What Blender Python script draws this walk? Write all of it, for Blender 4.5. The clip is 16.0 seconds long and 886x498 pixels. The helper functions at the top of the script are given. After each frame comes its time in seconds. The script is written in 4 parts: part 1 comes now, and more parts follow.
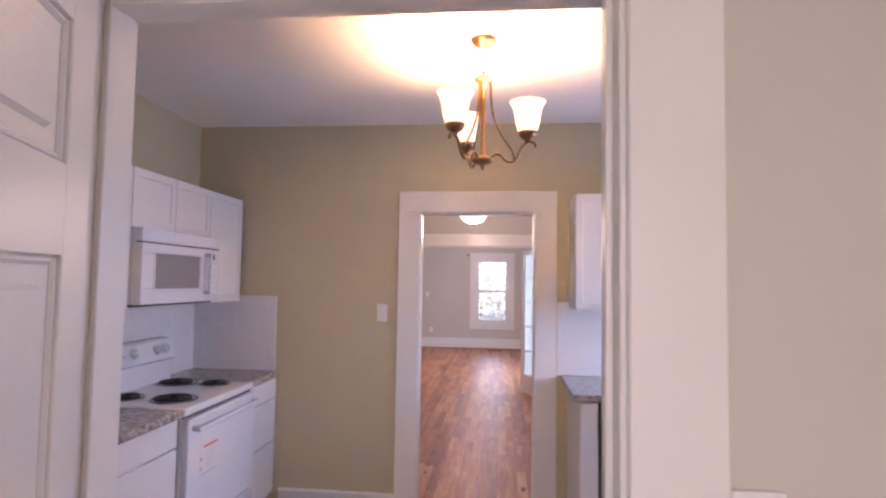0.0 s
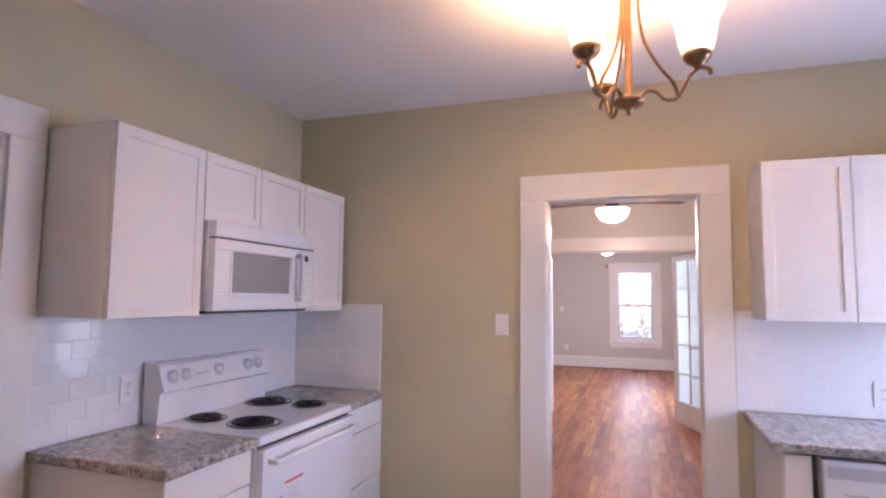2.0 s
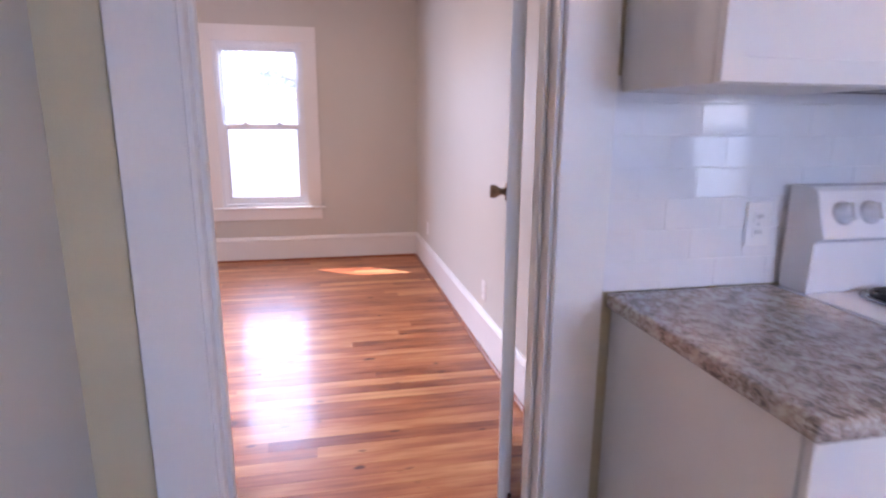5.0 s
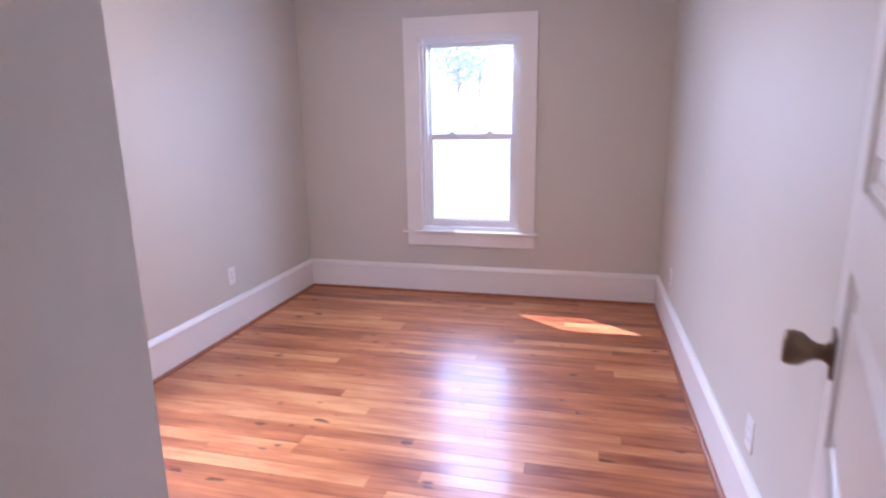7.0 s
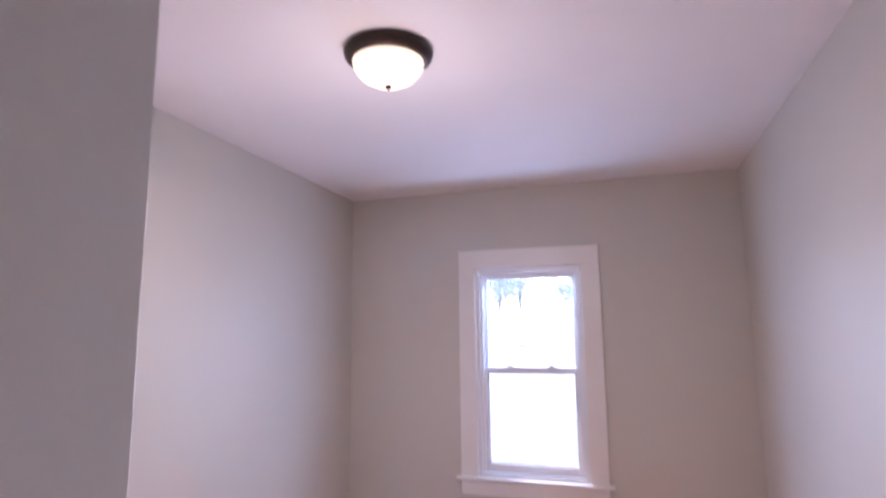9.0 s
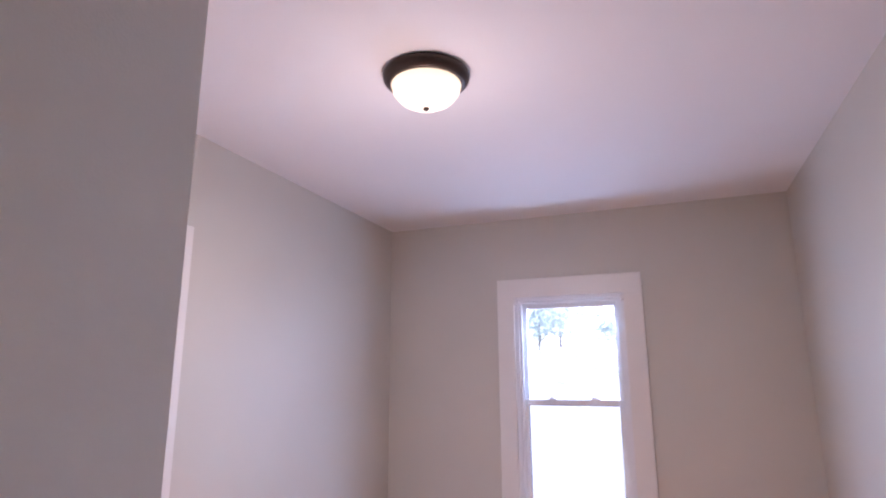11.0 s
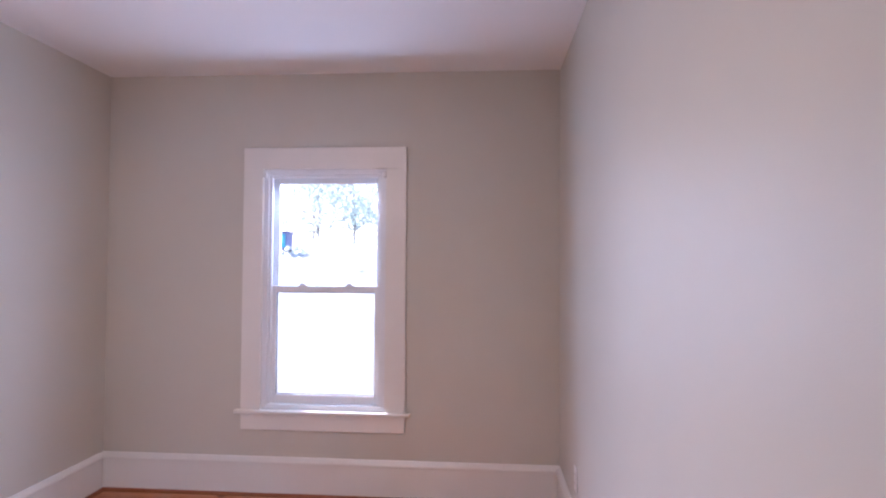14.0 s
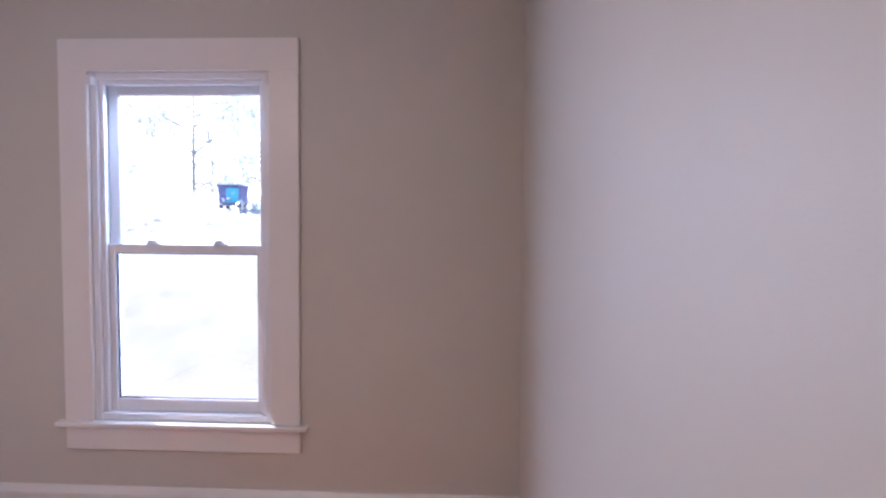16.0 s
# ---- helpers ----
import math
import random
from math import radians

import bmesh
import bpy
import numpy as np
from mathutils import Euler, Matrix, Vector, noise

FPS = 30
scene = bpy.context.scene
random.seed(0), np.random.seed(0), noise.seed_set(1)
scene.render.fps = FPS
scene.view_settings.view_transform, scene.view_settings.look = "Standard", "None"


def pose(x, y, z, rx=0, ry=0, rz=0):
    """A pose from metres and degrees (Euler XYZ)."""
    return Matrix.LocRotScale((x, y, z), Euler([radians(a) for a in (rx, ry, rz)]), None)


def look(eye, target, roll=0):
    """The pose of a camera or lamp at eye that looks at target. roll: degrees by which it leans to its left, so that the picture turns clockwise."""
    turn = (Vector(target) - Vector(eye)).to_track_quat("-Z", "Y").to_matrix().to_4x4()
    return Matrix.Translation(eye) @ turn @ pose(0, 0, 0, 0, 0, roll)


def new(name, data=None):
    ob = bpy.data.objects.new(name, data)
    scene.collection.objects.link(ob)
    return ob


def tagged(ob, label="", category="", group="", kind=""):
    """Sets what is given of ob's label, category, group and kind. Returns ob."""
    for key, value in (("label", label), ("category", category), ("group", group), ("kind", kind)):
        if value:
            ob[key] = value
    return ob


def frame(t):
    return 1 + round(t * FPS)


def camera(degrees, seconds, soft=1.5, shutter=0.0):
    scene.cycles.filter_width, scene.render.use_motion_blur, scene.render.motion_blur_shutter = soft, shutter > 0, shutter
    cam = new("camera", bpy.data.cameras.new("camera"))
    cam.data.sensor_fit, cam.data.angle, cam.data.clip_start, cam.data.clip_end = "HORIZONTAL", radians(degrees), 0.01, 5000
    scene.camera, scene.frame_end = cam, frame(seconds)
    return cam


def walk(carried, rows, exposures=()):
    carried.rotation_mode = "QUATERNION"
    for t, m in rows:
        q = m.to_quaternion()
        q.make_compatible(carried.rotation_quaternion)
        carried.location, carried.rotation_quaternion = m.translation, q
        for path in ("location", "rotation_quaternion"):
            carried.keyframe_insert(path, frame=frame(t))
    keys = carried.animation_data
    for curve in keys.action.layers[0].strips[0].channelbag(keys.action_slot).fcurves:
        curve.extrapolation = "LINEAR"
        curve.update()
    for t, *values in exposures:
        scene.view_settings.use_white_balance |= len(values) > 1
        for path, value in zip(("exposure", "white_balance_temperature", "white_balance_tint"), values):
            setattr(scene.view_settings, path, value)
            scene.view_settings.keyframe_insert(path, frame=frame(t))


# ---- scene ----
cam = camera(76.0, 16.0, soft=2.2, shutter=0.4)
PATH = [
    (0, (2.156, -3.844, 1.552), (1.954, -1.857, 1.666), 0.9),
    (0.5, (2.138, -3.794, 1.549), (1.841, -1.824, 1.732), 0.9),
    (1, (2.159, -3.641, 1.517), (1.770, -1.687, 1.700), 0.8),
    (1.5, (2.198, -3.386, 1.461), (1.594, -1.487, 1.637), 0.5),
    (2, (2.100, -3.158, 1.484), (1.442, -1.277, 1.651), 0.6),
    (2.5, (2.015, -2.884, 1.442), (1.187, -1.071, 1.604), 0.1),
    (3, (1.848, -2.699, 1.390), (0.716, -1.051, 1.427), 0.1),
    (3.5, (1.676, -2.519, 1.312), (0.443, -0.958, 1.102), 0),
    (4, (1.553, -2.462, 1.269), (0.016, -1.229, 0.926), -0.3),
    (4.5, (1.439, -2.412, 1.313), (-0.390, -1.714, 0.903), -0.2),
    (4.7, (1.373, -2.391, 1.318), (-0.500, -1.831, 0.897), 0.1),
    (6.8, (0.167, -2.016, 1.388), (-1.746, -2.395, 0.946), -0.9),
    (7, (0.053, -2.027, 1.397), (-1.840, -2.500, 0.957), -0.8),
    (7.5, (-0.139, -2.095, 1.454), (-2.008, -2.636, 1.005), -0.6),
    (8, (-0.215, -2.164, 1.540), (-2.139, -2.689, 1.180), -0.5),
    (8.2, (-0.220, -2.222, 1.550), (-2.142, -2.736, 1.342), -0.5),
    (8.5, (-0.208, -2.189, 1.615), (-2.127, -2.730, 1.561), -0.6),
    (9, (-0.219, -2.233, 1.556), (-2.105, -2.832, 1.847), -0.6),
    (9.2, (-0.234, -2.253, 1.578), (-2.091, -2.882, 1.968), -0.3),
    (11.5, (-0.248, -2.232, 1.455), (-2.058, -2.978, 1.860), -0.7),
    (12, (-0.259, -2.165, 1.441), (-2.093, -2.915, 1.674), -0),
    (12.5, (-0.241, -2.134, 1.414), (-2.149, -2.722, 1.530), 0.2),
    (13, (-0.331, -2.079, 1.498), (-2.316, -2.322, 1.544), 0.5),
    (13.5, (-0.591, -1.957, 1.515), (-2.585, -2.104, 1.554), 0.3),
    (14, (-0.882, -1.910, 1.442), (-2.876, -2.054, 1.495), 0.4),
    (14.5, (-1.163, -1.831, 1.424), (-3.160, -1.930, 1.468), 0.5),
    (15, (-1.475, -1.688, 1.391), (-3.472, -1.792, 1.440), 0.4),
    (15.5, (-1.707, -1.706, 1.362), (-3.705, -1.800, 1.364), 0.2),
    (16, (-1.983, -1.678, 1.399), (-3.979, -1.765, 1.308), 0.4),
]
EXPOSURES = [(t, 2.3 + e, k, tint) for t, e, k, tint in ((0, -0.24, 6900, 45), (1.5, -0.2, 6930, 46), (2.5, 0.25, 6900, 45), (3.5, 0.32, 6580, 43), (4.0, 0.42, 6350, 42), (4.5, 0.24, 6250, 41), (7, 0.06, 5650, 39), (8, -0.02, 5620, 38), (9, -0.08, 5650, 38), (12.5, -0.08, 5800, 37), (14.5, -0.08, 5800, 35), (16, -0.34, 5800, 34))]
walk(cam, [(t, look(eye, target, roll)) for t, eye, target, roll in PATH], EXPOSURES)

# ---- plan, metres ----
H = 2.635            # ceilings
KX, KY = 3.95, -2.87  # kitchen: x 0..KX, y KY..0
BX, BY0, BY1 = -4.36, -4.32, -1.45  # bedroom: x BX..-0.12, y BY0..BY1
LIVING_Y = 9.5
SUN_DIR = Vector((0.45, 0.61, -0.62)).normalized()

# ---- world, sun, window light ----
world = bpy.data.worlds.new("world")
scene.world = world
world.use_nodes = True
wn = world.node_tree.nodes
sky = wn.new("ShaderNodeTexSky")
sky.sky_type = "NISHITA"
sky.sun_disc = False
sky.sun_elevation = math.asin(-SUN_DIR.z)
sky.sun_rotation = math.atan2(-SUN_DIR.x, -SUN_DIR.y)
wn["Background"].inputs[1].default_value = 0.15
world.node_tree.links.new(sky.outputs[0], wn["Background"].inputs[0])


def sun_lamp():
    data = bpy.data.lights.new("sun", "SUN")
    data.energy, data.angle, data.color = 2.8, radians(0.5), (1.0, 0.96, 0.91)
    ob = new("sun", data)
    ob.matrix_world = look((-8, -12, 12), Vector((-8, -12, 12)) + SUN_DIR)
    return ob


def window_lamp(name, at, towards, w, h, watts, color=(0.80, 0.88, 1.0)):
    """Skylight that enters by a window's lower sash."""
    data = bpy.data.lights.new(name, "AREA")
    data.shape, data.size, data.size_y, data.energy, data.color = "RECTANGLE", w, h, watts, color
    ob = new(name, data)
    ob.matrix_world = look(at, Vector(at) + Vector(towards))
    return ob


def bulb(name, at, watts, color=(1.0, 0.72, 0.42), r=0.03):
    data = bpy.data.lights.new(name, "POINT")
    data.energy, data.color, data.shadow_soft_size = watts, color, r
    ob = new(name, data)
    ob.location = at
    return ob


def down_lamp(name, at, watts, color, size):
    """The open underside of a ceiling bowl."""
    data = bpy.data.lights.new(name, "AREA")
    data.shape, data.size, data.energy, data.color = "DISK", size, watts, color
    ob = new(name, data)
    ob.location = at
    return ob


sun_lamp()
BLUE = (0.55, 0.78, 1.0)
window_lamp("skylight_bedroom", (BX - 0.24, -2.90, 1.28), (1, 0, -0.30), 0.66, 1.35, 6.4, BLUE)
window_lamp("skylight_bedroom_high", (BX - 0.40, -2.90, 2.06), (0.62, 0, -1), 0.70, 0.40, 5.0, BLUE)
side = window_lamp("skylight_bedroom_side", (-1.72, BY0 - 0.32, 1.72), (0, 0.72, -1), 0.66, 0.5, 6.0, (0.72, 0.86, 1.0))
side.data.spread = radians(90)
window_lamp("skylight_kitchen", (KX + 0.26, -0.85, 1.45), (-1, 0, -0.40), 0.9, 0.9, 9, (0.46, 0.67, 1.0))
window_lamp("skylight_hall", (2.2, -5.75, 1.4), (0, 1, 0.1), 0.9, 1.2, 5.2, (0.90, 0.95, 0.86))
window_lamp("skylight_living", (1.97, LIVING_Y + 0.15, 1.34), (0, -1, -0.1), 0.66, 1.35, 2.5, BLUE)
window_lamp("skylight_living_side", (3.85, 5.7, 1.3), (-1, 0, 0), 0.9, 1.3, 24, BLUE)
window_lamp("skylight_dining_side", (4.47, 1.95, 1.20), (-1, 0, -0.1), 0.66, 1.40, 2.8, BLUE)


# ---- materials ----
def material(name, color, rough=0.5, metal=0.0, vary=0.06, scale=6.0, fine=120.0, bump=0.02, rand=0.0, stretch=(1, 1, 1), coat=0.0, spec=0.5):
    """A painted or plain surface: two sizes of noise in its colour, fine relief."""
    m = bpy.data.materials.new(name)
    m.use_nodes = True
    t, link = m.node_tree, m.node_tree.links.new
    b = t.nodes["Principled BSDF"]
    b.inputs["Roughness"].default_value, b.inputs["Metallic"].default_value = rough, metal
    b.inputs["Coat Weight"].default_value = coat
    b.inputs["Specular IOR Level"].default_value = spec
    geo = t.nodes.new("ShaderNodeTexCoord")
    mp = t.nodes.new("ShaderNodeMapping")
    mp.inputs["Scale"].default_value = stretch
    link(geo.outputs["Object"], mp.inputs[0])
    big, small = t.nodes.new("ShaderNodeTexNoise"), t.nodes.new("ShaderNodeTexNoise")
    big.inputs["Scale"].default_value, small.inputs["Scale"].default_value = scale, fine
    big.inputs["Detail"].default_value = 3
    for n in (big, small):
        link(mp.outputs[0], n.inputs[0])
    add = t.nodes.new("ShaderNodeMath")
    add.operation = "MULTIPLY_ADD"
    link(small.outputs[0], add.inputs[0])
    add.inputs[1].default_value = 0.35
    link(big.outputs[0], add.inputs[2])
    last = add.outputs[0]
    if rand:
        info = t.nodes.new("ShaderNodeObjectInfo")
        mad = t.nodes.new("ShaderNodeMath")
        mad.operation = "MULTIPLY_ADD"
        link(info.outputs["Random"], mad.inputs[0])
        mad.inputs[1].default_value = rand
        link(last, mad.inputs[2])
        last = mad.outputs[0]
    ramp = t.nodes.new("ShaderNodeValToRGB")
    c = Vector(color)
    ramp.color_ramp.elements[0].position, ramp.color_ramp.elements[1].position = 0.35, 1.0 + rand
    ramp.color_ramp.elements[0].color = (*[max(0, v * (1 - vary)) for v in c], 1)
    ramp.color_ramp.elements[1].color = (*[min(1, v * (1 + vary)) for v in c], 1)
    link(last, ramp.inputs[0])
    link(ramp.outputs[0], b.inputs["Base Color"])
    if bump:
        bp = t.nodes.new("ShaderNodeBump")
        bp.inputs["Strength"].default_value, bp.inputs["Distance"].default_value = bump * 5, 0.002
        link(small.outputs[0], bp.inputs["Height"])
        link(bp.outputs[0], b.inputs["Normal"])
    return m


def wood_floor(name, island=False):
    """Orange heart pine: every board its own tone, grain and knots along y, glossy varnish."""
    m = bpy.data.materials.new(name)
    m.use_nodes = True
    t, link = m.node_tree, m.node_tree.links.new
    b = t.nodes["Principled BSDF"]
    co = t.nodes.new("ShaderNodeTexCoord")
    if island:
        rnd = t.nodes.new("ShaderNodeNewGeometry").outputs["Random Per Island"]
        src = co.outputs["Object"]
    else:
        rnd = t.nodes.new("ShaderNodeObjectInfo").outputs["Random"]
        src = co.outputs["Object"]
    shift = t.nodes.new("ShaderNodeVectorMath")
    shift.operation = "MULTIPLY_ADD"
    comb = t.nodes.new("ShaderNodeCombineXYZ")
    for i in range(3):
        link(rnd, comb.inputs[i])
    link(comb.outputs[0], shift.inputs[0])
    shift.inputs[1].default_value = (37.0, 91.0, 13.0)
    link(src, shift.inputs[2])

    def noise_at(scale, sc, detail=4.0, rough=0.6):
        mp = t.nodes.new("ShaderNodeMapping")
        mp.inputs["Scale"].default_value = sc
        link(shift.outputs[0], mp.inputs[0])
        n = t.nodes.new("ShaderNodeTexNoise")
        n.inputs["Scale"].default_value, n.inputs["Detail"].default_value, n.inputs["Roughness"].default_value = scale, detail, rough
        link(mp.outputs[0], n.inputs[0])
        return n.outputs[0]

    grain = noise_at(12, (3.6, 0.16, 1.0), 5.0, 0.65)
    tone = noise_at(4.5, (1.8, 0.40, 1.0), 3.0)
    knots = noise_at(9, (1.6, 0.75, 1.0), 1.0)
    ramp = t.nodes.new("ShaderNodeValToRGB")
    el = ramp.color_ramp.elements
    el[0].position, el[0].color = 0.22, (0.20, 0.046, 0.014, 1)
    el[1].position, el[1].color = 0.80, (0.68, 0.34, 0.14, 1)
    mid = el.new(0.52)
    mid.color = (0.47, 0.158, 0.054, 1)
    s1 = t.nodes.new("ShaderNodeMath")
    s1.operation = "MULTIPLY_ADD"
    link(rnd, s1.inputs[0])
    s1.inputs[1].default_value = 0.32
    s1.inputs[2].default_value = -0.37
    s2 = t.nodes.new("ShaderNodeMath")
    s2.operation = "MULTIPLY_ADD"
    link(grain, s2.inputs[0])
    s2.inputs[1].default_value = 0.62
    link(s1.outputs[0], s2.inputs[2])
    s3 = t.nodes.new("ShaderNodeMath")
    s3.operation = "MULTIPLY_ADD"
    link(tone, s3.inputs[0])
    s3.inputs[1].default_value = 0.80
    link(s2.outputs[0], s3.inputs[2])
    link(s3.outputs[0], ramp.inputs[0])
    kr = t.nodes.new("ShaderNodeValToRGB")
    kr.color_ramp.elements[0].position, kr.color_ramp.elements[1].position = 0.70, 0.76
    link(knots, kr.inputs[0])
    mix = t.nodes.new("ShaderNodeMix")
    mix.data_type = "RGBA"
    link(kr.outputs[0], mix.inputs["Factor"])
    link(ramp.outputs[0], mix.inputs["A"])
    mix.inputs["B"].default_value = (0.12, 0.035, 0.014, 1)
    link(mix.outputs["Result"], b.inputs["Base Color"])
    b.inputs["Roughness"].default_value = 0.42
    b.inputs["Coat Weight"].default_value = 0.26
    b.inputs["Coat Roughness"].default_value = 0.36 if island else 0.14
    bp = t.nodes.new("ShaderNodeBump")
    bp.inputs["Strength"].default_value, bp.inputs["Distance"].default_value = 0.12, 0.002
    link(grain, bp.inputs["Height"])
    link(bp.outputs[0], b.inputs["Normal"])
    return m


def granite():
    m = material("granite", (0.36, 0.33, 0.31), 0.16, vary=0.25, scale=40, fine=220, bump=0)
    t, link = m.node_tree, m.node_tree.links.new
    b = t.nodes["Principled BSDF"]
    co = t.nodes.new("ShaderNodeTexCoord")
    v = t.nodes.new("ShaderNodeTexVoronoi")
    v.inputs["Scale"].default_value = 190
    n = t.nodes.new("ShaderNodeTexNoise")
    n.inputs["Scale"].default_value, n.inputs["Detail"].default_value = 32, 7
    link(co.outputs["Object"], v.inputs["Vector"])
    link(co.outputs["Object"], n.inputs["Vector"])
    sep = t.nodes.new("ShaderNodeSeparateColor")
    link(v.outputs["Color"], sep.inputs[0])
    ad = t.nodes.new("ShaderNodeMath")
    ad.operation = "MULTIPLY_ADD"
    link(sep.outputs[0], ad.inputs[0])
    ad.inputs[1].default_value = 0.36
    link(n.outputs[0], ad.inputs[2])
    r = t.nodes.new("ShaderNodeValToRGB")
    e = r.color_ramp.elements
    e[0].position, e[0].color = 0.40, (0.12, 0.105, 0.10, 1)
    e[1].position, e[1].color = 0.52, (0.22, 0.185, 0.165, 1)
    for p, c in ((0.64, (0.36, 0.30, 0.26, 1)), (0.76, (0.48, 0.43, 0.39, 1)), (0.90, (0.56, 0.57, 0.54, 1))):
        x = e.new(p)
        x.color = c
    link(ad.outputs[0], r.inputs[0])
    link(r.outputs[0], b.inputs["Base Color"])
    return m


def vinyl():
    """Sheet vinyl printed as mauve-brown stone, with pale veins and blotches."""
    m = material("vinyl_kitchen_floor", (0.36, 0.29, 0.25), 0.36, vary=0.25, scale=6, fine=60, bump=0.02)
    t, link = m.node_tree, m.node_tree.links.new
    b = t.nodes["Principled BSDF"]
    base = b.inputs["Base Color"].links[0].from_socket
    co = t.nodes.new("ShaderNodeTexCoord")
    warp = t.nodes.new("ShaderNodeTexNoise")
    warp.inputs["Scale"].default_value, warp.inputs["Detail"].default_value = 5, 4
    link(co.outputs["Object"], warp.inputs["Vector"])
    bend = t.nodes.new("ShaderNodeVectorMath")
    bend.operation = "MULTIPLY_ADD"
    bend.inputs[1].default_value = (0.22, 0.22, 0.22)
    link(warp.outputs["Color"], bend.inputs[0])
    link(co.outputs["Object"], bend.inputs[2])
    vo = t.nodes.new("ShaderNodeTexVoronoi")
    vo.feature = "DISTANCE_TO_EDGE"
    vo.inputs["Scale"].default_value = 6.5
    link(bend.outputs[0], vo.inputs["Vector"])
    vein = t.nodes.new("ShaderNodeValToRGB")
    vein.color_ramp.elements[0].position, vein.color_ramp.elements[0].color = 0.0, (0.6, 0.6, 0.6, 1)
    vein.color_ramp.elements[1].position, vein.color_ramp.elements[1].color = 0.05, (0, 0, 0, 1)
    link(vo.outputs["Distance"], vein.inputs[0])
    mix = t.nodes.new("ShaderNodeMix")
    mix.data_type = "RGBA"
    link(vein.outputs[0], mix.inputs["Factor"])
    link(base, mix.inputs["A"])
    mix.inputs["B"].default_value = (0.52, 0.46, 0.41, 1)
    link(mix.outputs["Result"], b.inputs["Base Color"])
    return m


def glass_material(name, tint=(1, 1, 1), shine=0.08):
    m = bpy.data.materials.new(name)
    m.use_nodes = True
    t, link = m.node_tree, m.node_tree.links.new
    out = t.nodes["Material Output"]
    tr, gl, mx = t.nodes.new("ShaderNodeBsdfTransparent"), t.nodes.new("ShaderNodeBsdfGlossy"), t.nodes.new("ShaderNodeMixShader")
    fr = t.nodes.new("ShaderNodeFresnel")
    fr.inputs[0].default_value = 1.45
    tr.inputs[0].default_value = (*tint, 1)
    gl.inputs["Roughness"].default_value = 0.02
    link(fr.outputs[0], mx.inputs[0])
    link(tr.outputs[0], mx.inputs[1])
    link(gl.outputs[0], mx.inputs[2])
    link(mx.outputs[0], out.inputs[0])
    return m


def lit_glass(name, color, strength):
    m = bpy.data.materials.new(name)
    m.use_nodes = True
    b = m.node_tree.nodes["Principled BSDF"]
    b.inputs["Base Color"].default_value = (0.85, 0.82, 0.75, 1)
    b.inputs["Roughness"].default_value = 0.35
    b.inputs["Emission Color"].default_value = (*color, 1)
    b.inputs["Emission Strength"].default_value = strength
    return m


M_WALL = material("greige_wall_paint", (0.60, 0.575, 0.51), 0.5, vary=0.03, scale=1.6, fine=260, bump=0.03)
M_WALL_K = material("khaki_kitchen_paint", (0.565, 0.502, 0.335), 0.5, vary=0.03, scale=1.6, fine=260, bump=0.03)
M_CEIL = material("white_ceiling_paint", (0.84, 0.83, 0.82), 0.8, vary=0.02, scale=1.2, fine=200, bump=0.03)
M_TRIM = material("white_semigloss_trim", (0.81, 0.79, 0.75), 0.32, vary=0.03, scale=3.0, fine=90, bump=0.02)
M_CAB = material("white_cabinet_paint", (0.79, 0.775, 0.74), 0.38, vary=0.02, scale=4, fine=150, bump=0.01)
M_APPL = material("white_enamel", (0.80, 0.81, 0.83), 0.16, vary=0.015, scale=5, fine=60, bump=0)
M_APPL_D = material("grey_plastic", (0.50, 0.50, 0.52), 0.4, vary=0.05)
M_DIAL = material("pale_grey_print", (0.58, 0.58, 0.60), 0.4, vary=0.05)
M_DARK = material("black_metal", (0.03, 0.03, 0.032), 0.4, metal=0.3, vary=0.2)
M_COIL = material("burner_coil_iron", (0.025, 0.022, 0.022), 0.5, metal=0.4, vary=0.3, scale=30)
M_CHROME = material("chrome_drip_pan", (0.35, 0.34, 0.34), 0.22, metal=1.0, vary=0.1)
M_BRONZE = material("antique_bronze", (0.27, 0.155, 0.08), 0.34, metal=0.9, vary=0.25, scale=25)
M_BRONZE_D = material("dark_bronze", (0.055, 0.038, 0.03), 0.4, metal=0.7, vary=0.2, scale=20)
M_KNOB = material("aged_brass_knob", (0.20, 0.14, 0.09), 0.35, metal=0.9, vary=0.3, scale=40)
M_TILE = material("white_glazed_tile", (0.80, 0.80, 0.80), 0.07, vary=0.03, scale=5, fine=40, bump=0.006, rand=0.15)
M_GROUT = material("white_grout", (0.79, 0.79, 0.78), 0.85, vary=0.06, scale=20)
M_VINYL = vinyl()
M_GRANITE = granite()
M_PLATE = material("white_plastic_plate", (0.82, 0.81, 0.79), 0.3, vary=0.02)
M_SLOT = material("dark_slot", (0.05, 0.05, 0.05), 0.6, vary=0.1)
M_GAP = material("dark_board_gap", (0.13, 0.05, 0.022), 0.7, vary=0.2)
M_SHOE = material("stained_shoe_moulding", (0.30, 0.10, 0.04), 0.35, vary=0.2, scale=9)
M_SASH = material("white_vinyl_sash", (0.80, 0.81, 0.82), 0.3, vary=0.02)
M_GLASS = glass_material("window_glass")
M_FROST = material("frosted_pane", (0.82, 0.86, 0.84), 0.25, vary=0.04, scale=8)
_nt = M_FROST.node_tree
_ft, _fm = _nt.nodes.new("ShaderNodeBsdfTranslucent"), _nt.nodes.new("ShaderNodeMixShader")
_ft.inputs[0].default_value = (0.86, 0.92, 0.90, 1)
_fm.inputs[0].default_value = 0.85
_nt.links.new(_nt.nodes["Principled BSDF"].outputs[0], _fm.inputs[1])
_nt.links.new(_ft.outputs[0], _fm.inputs[2])
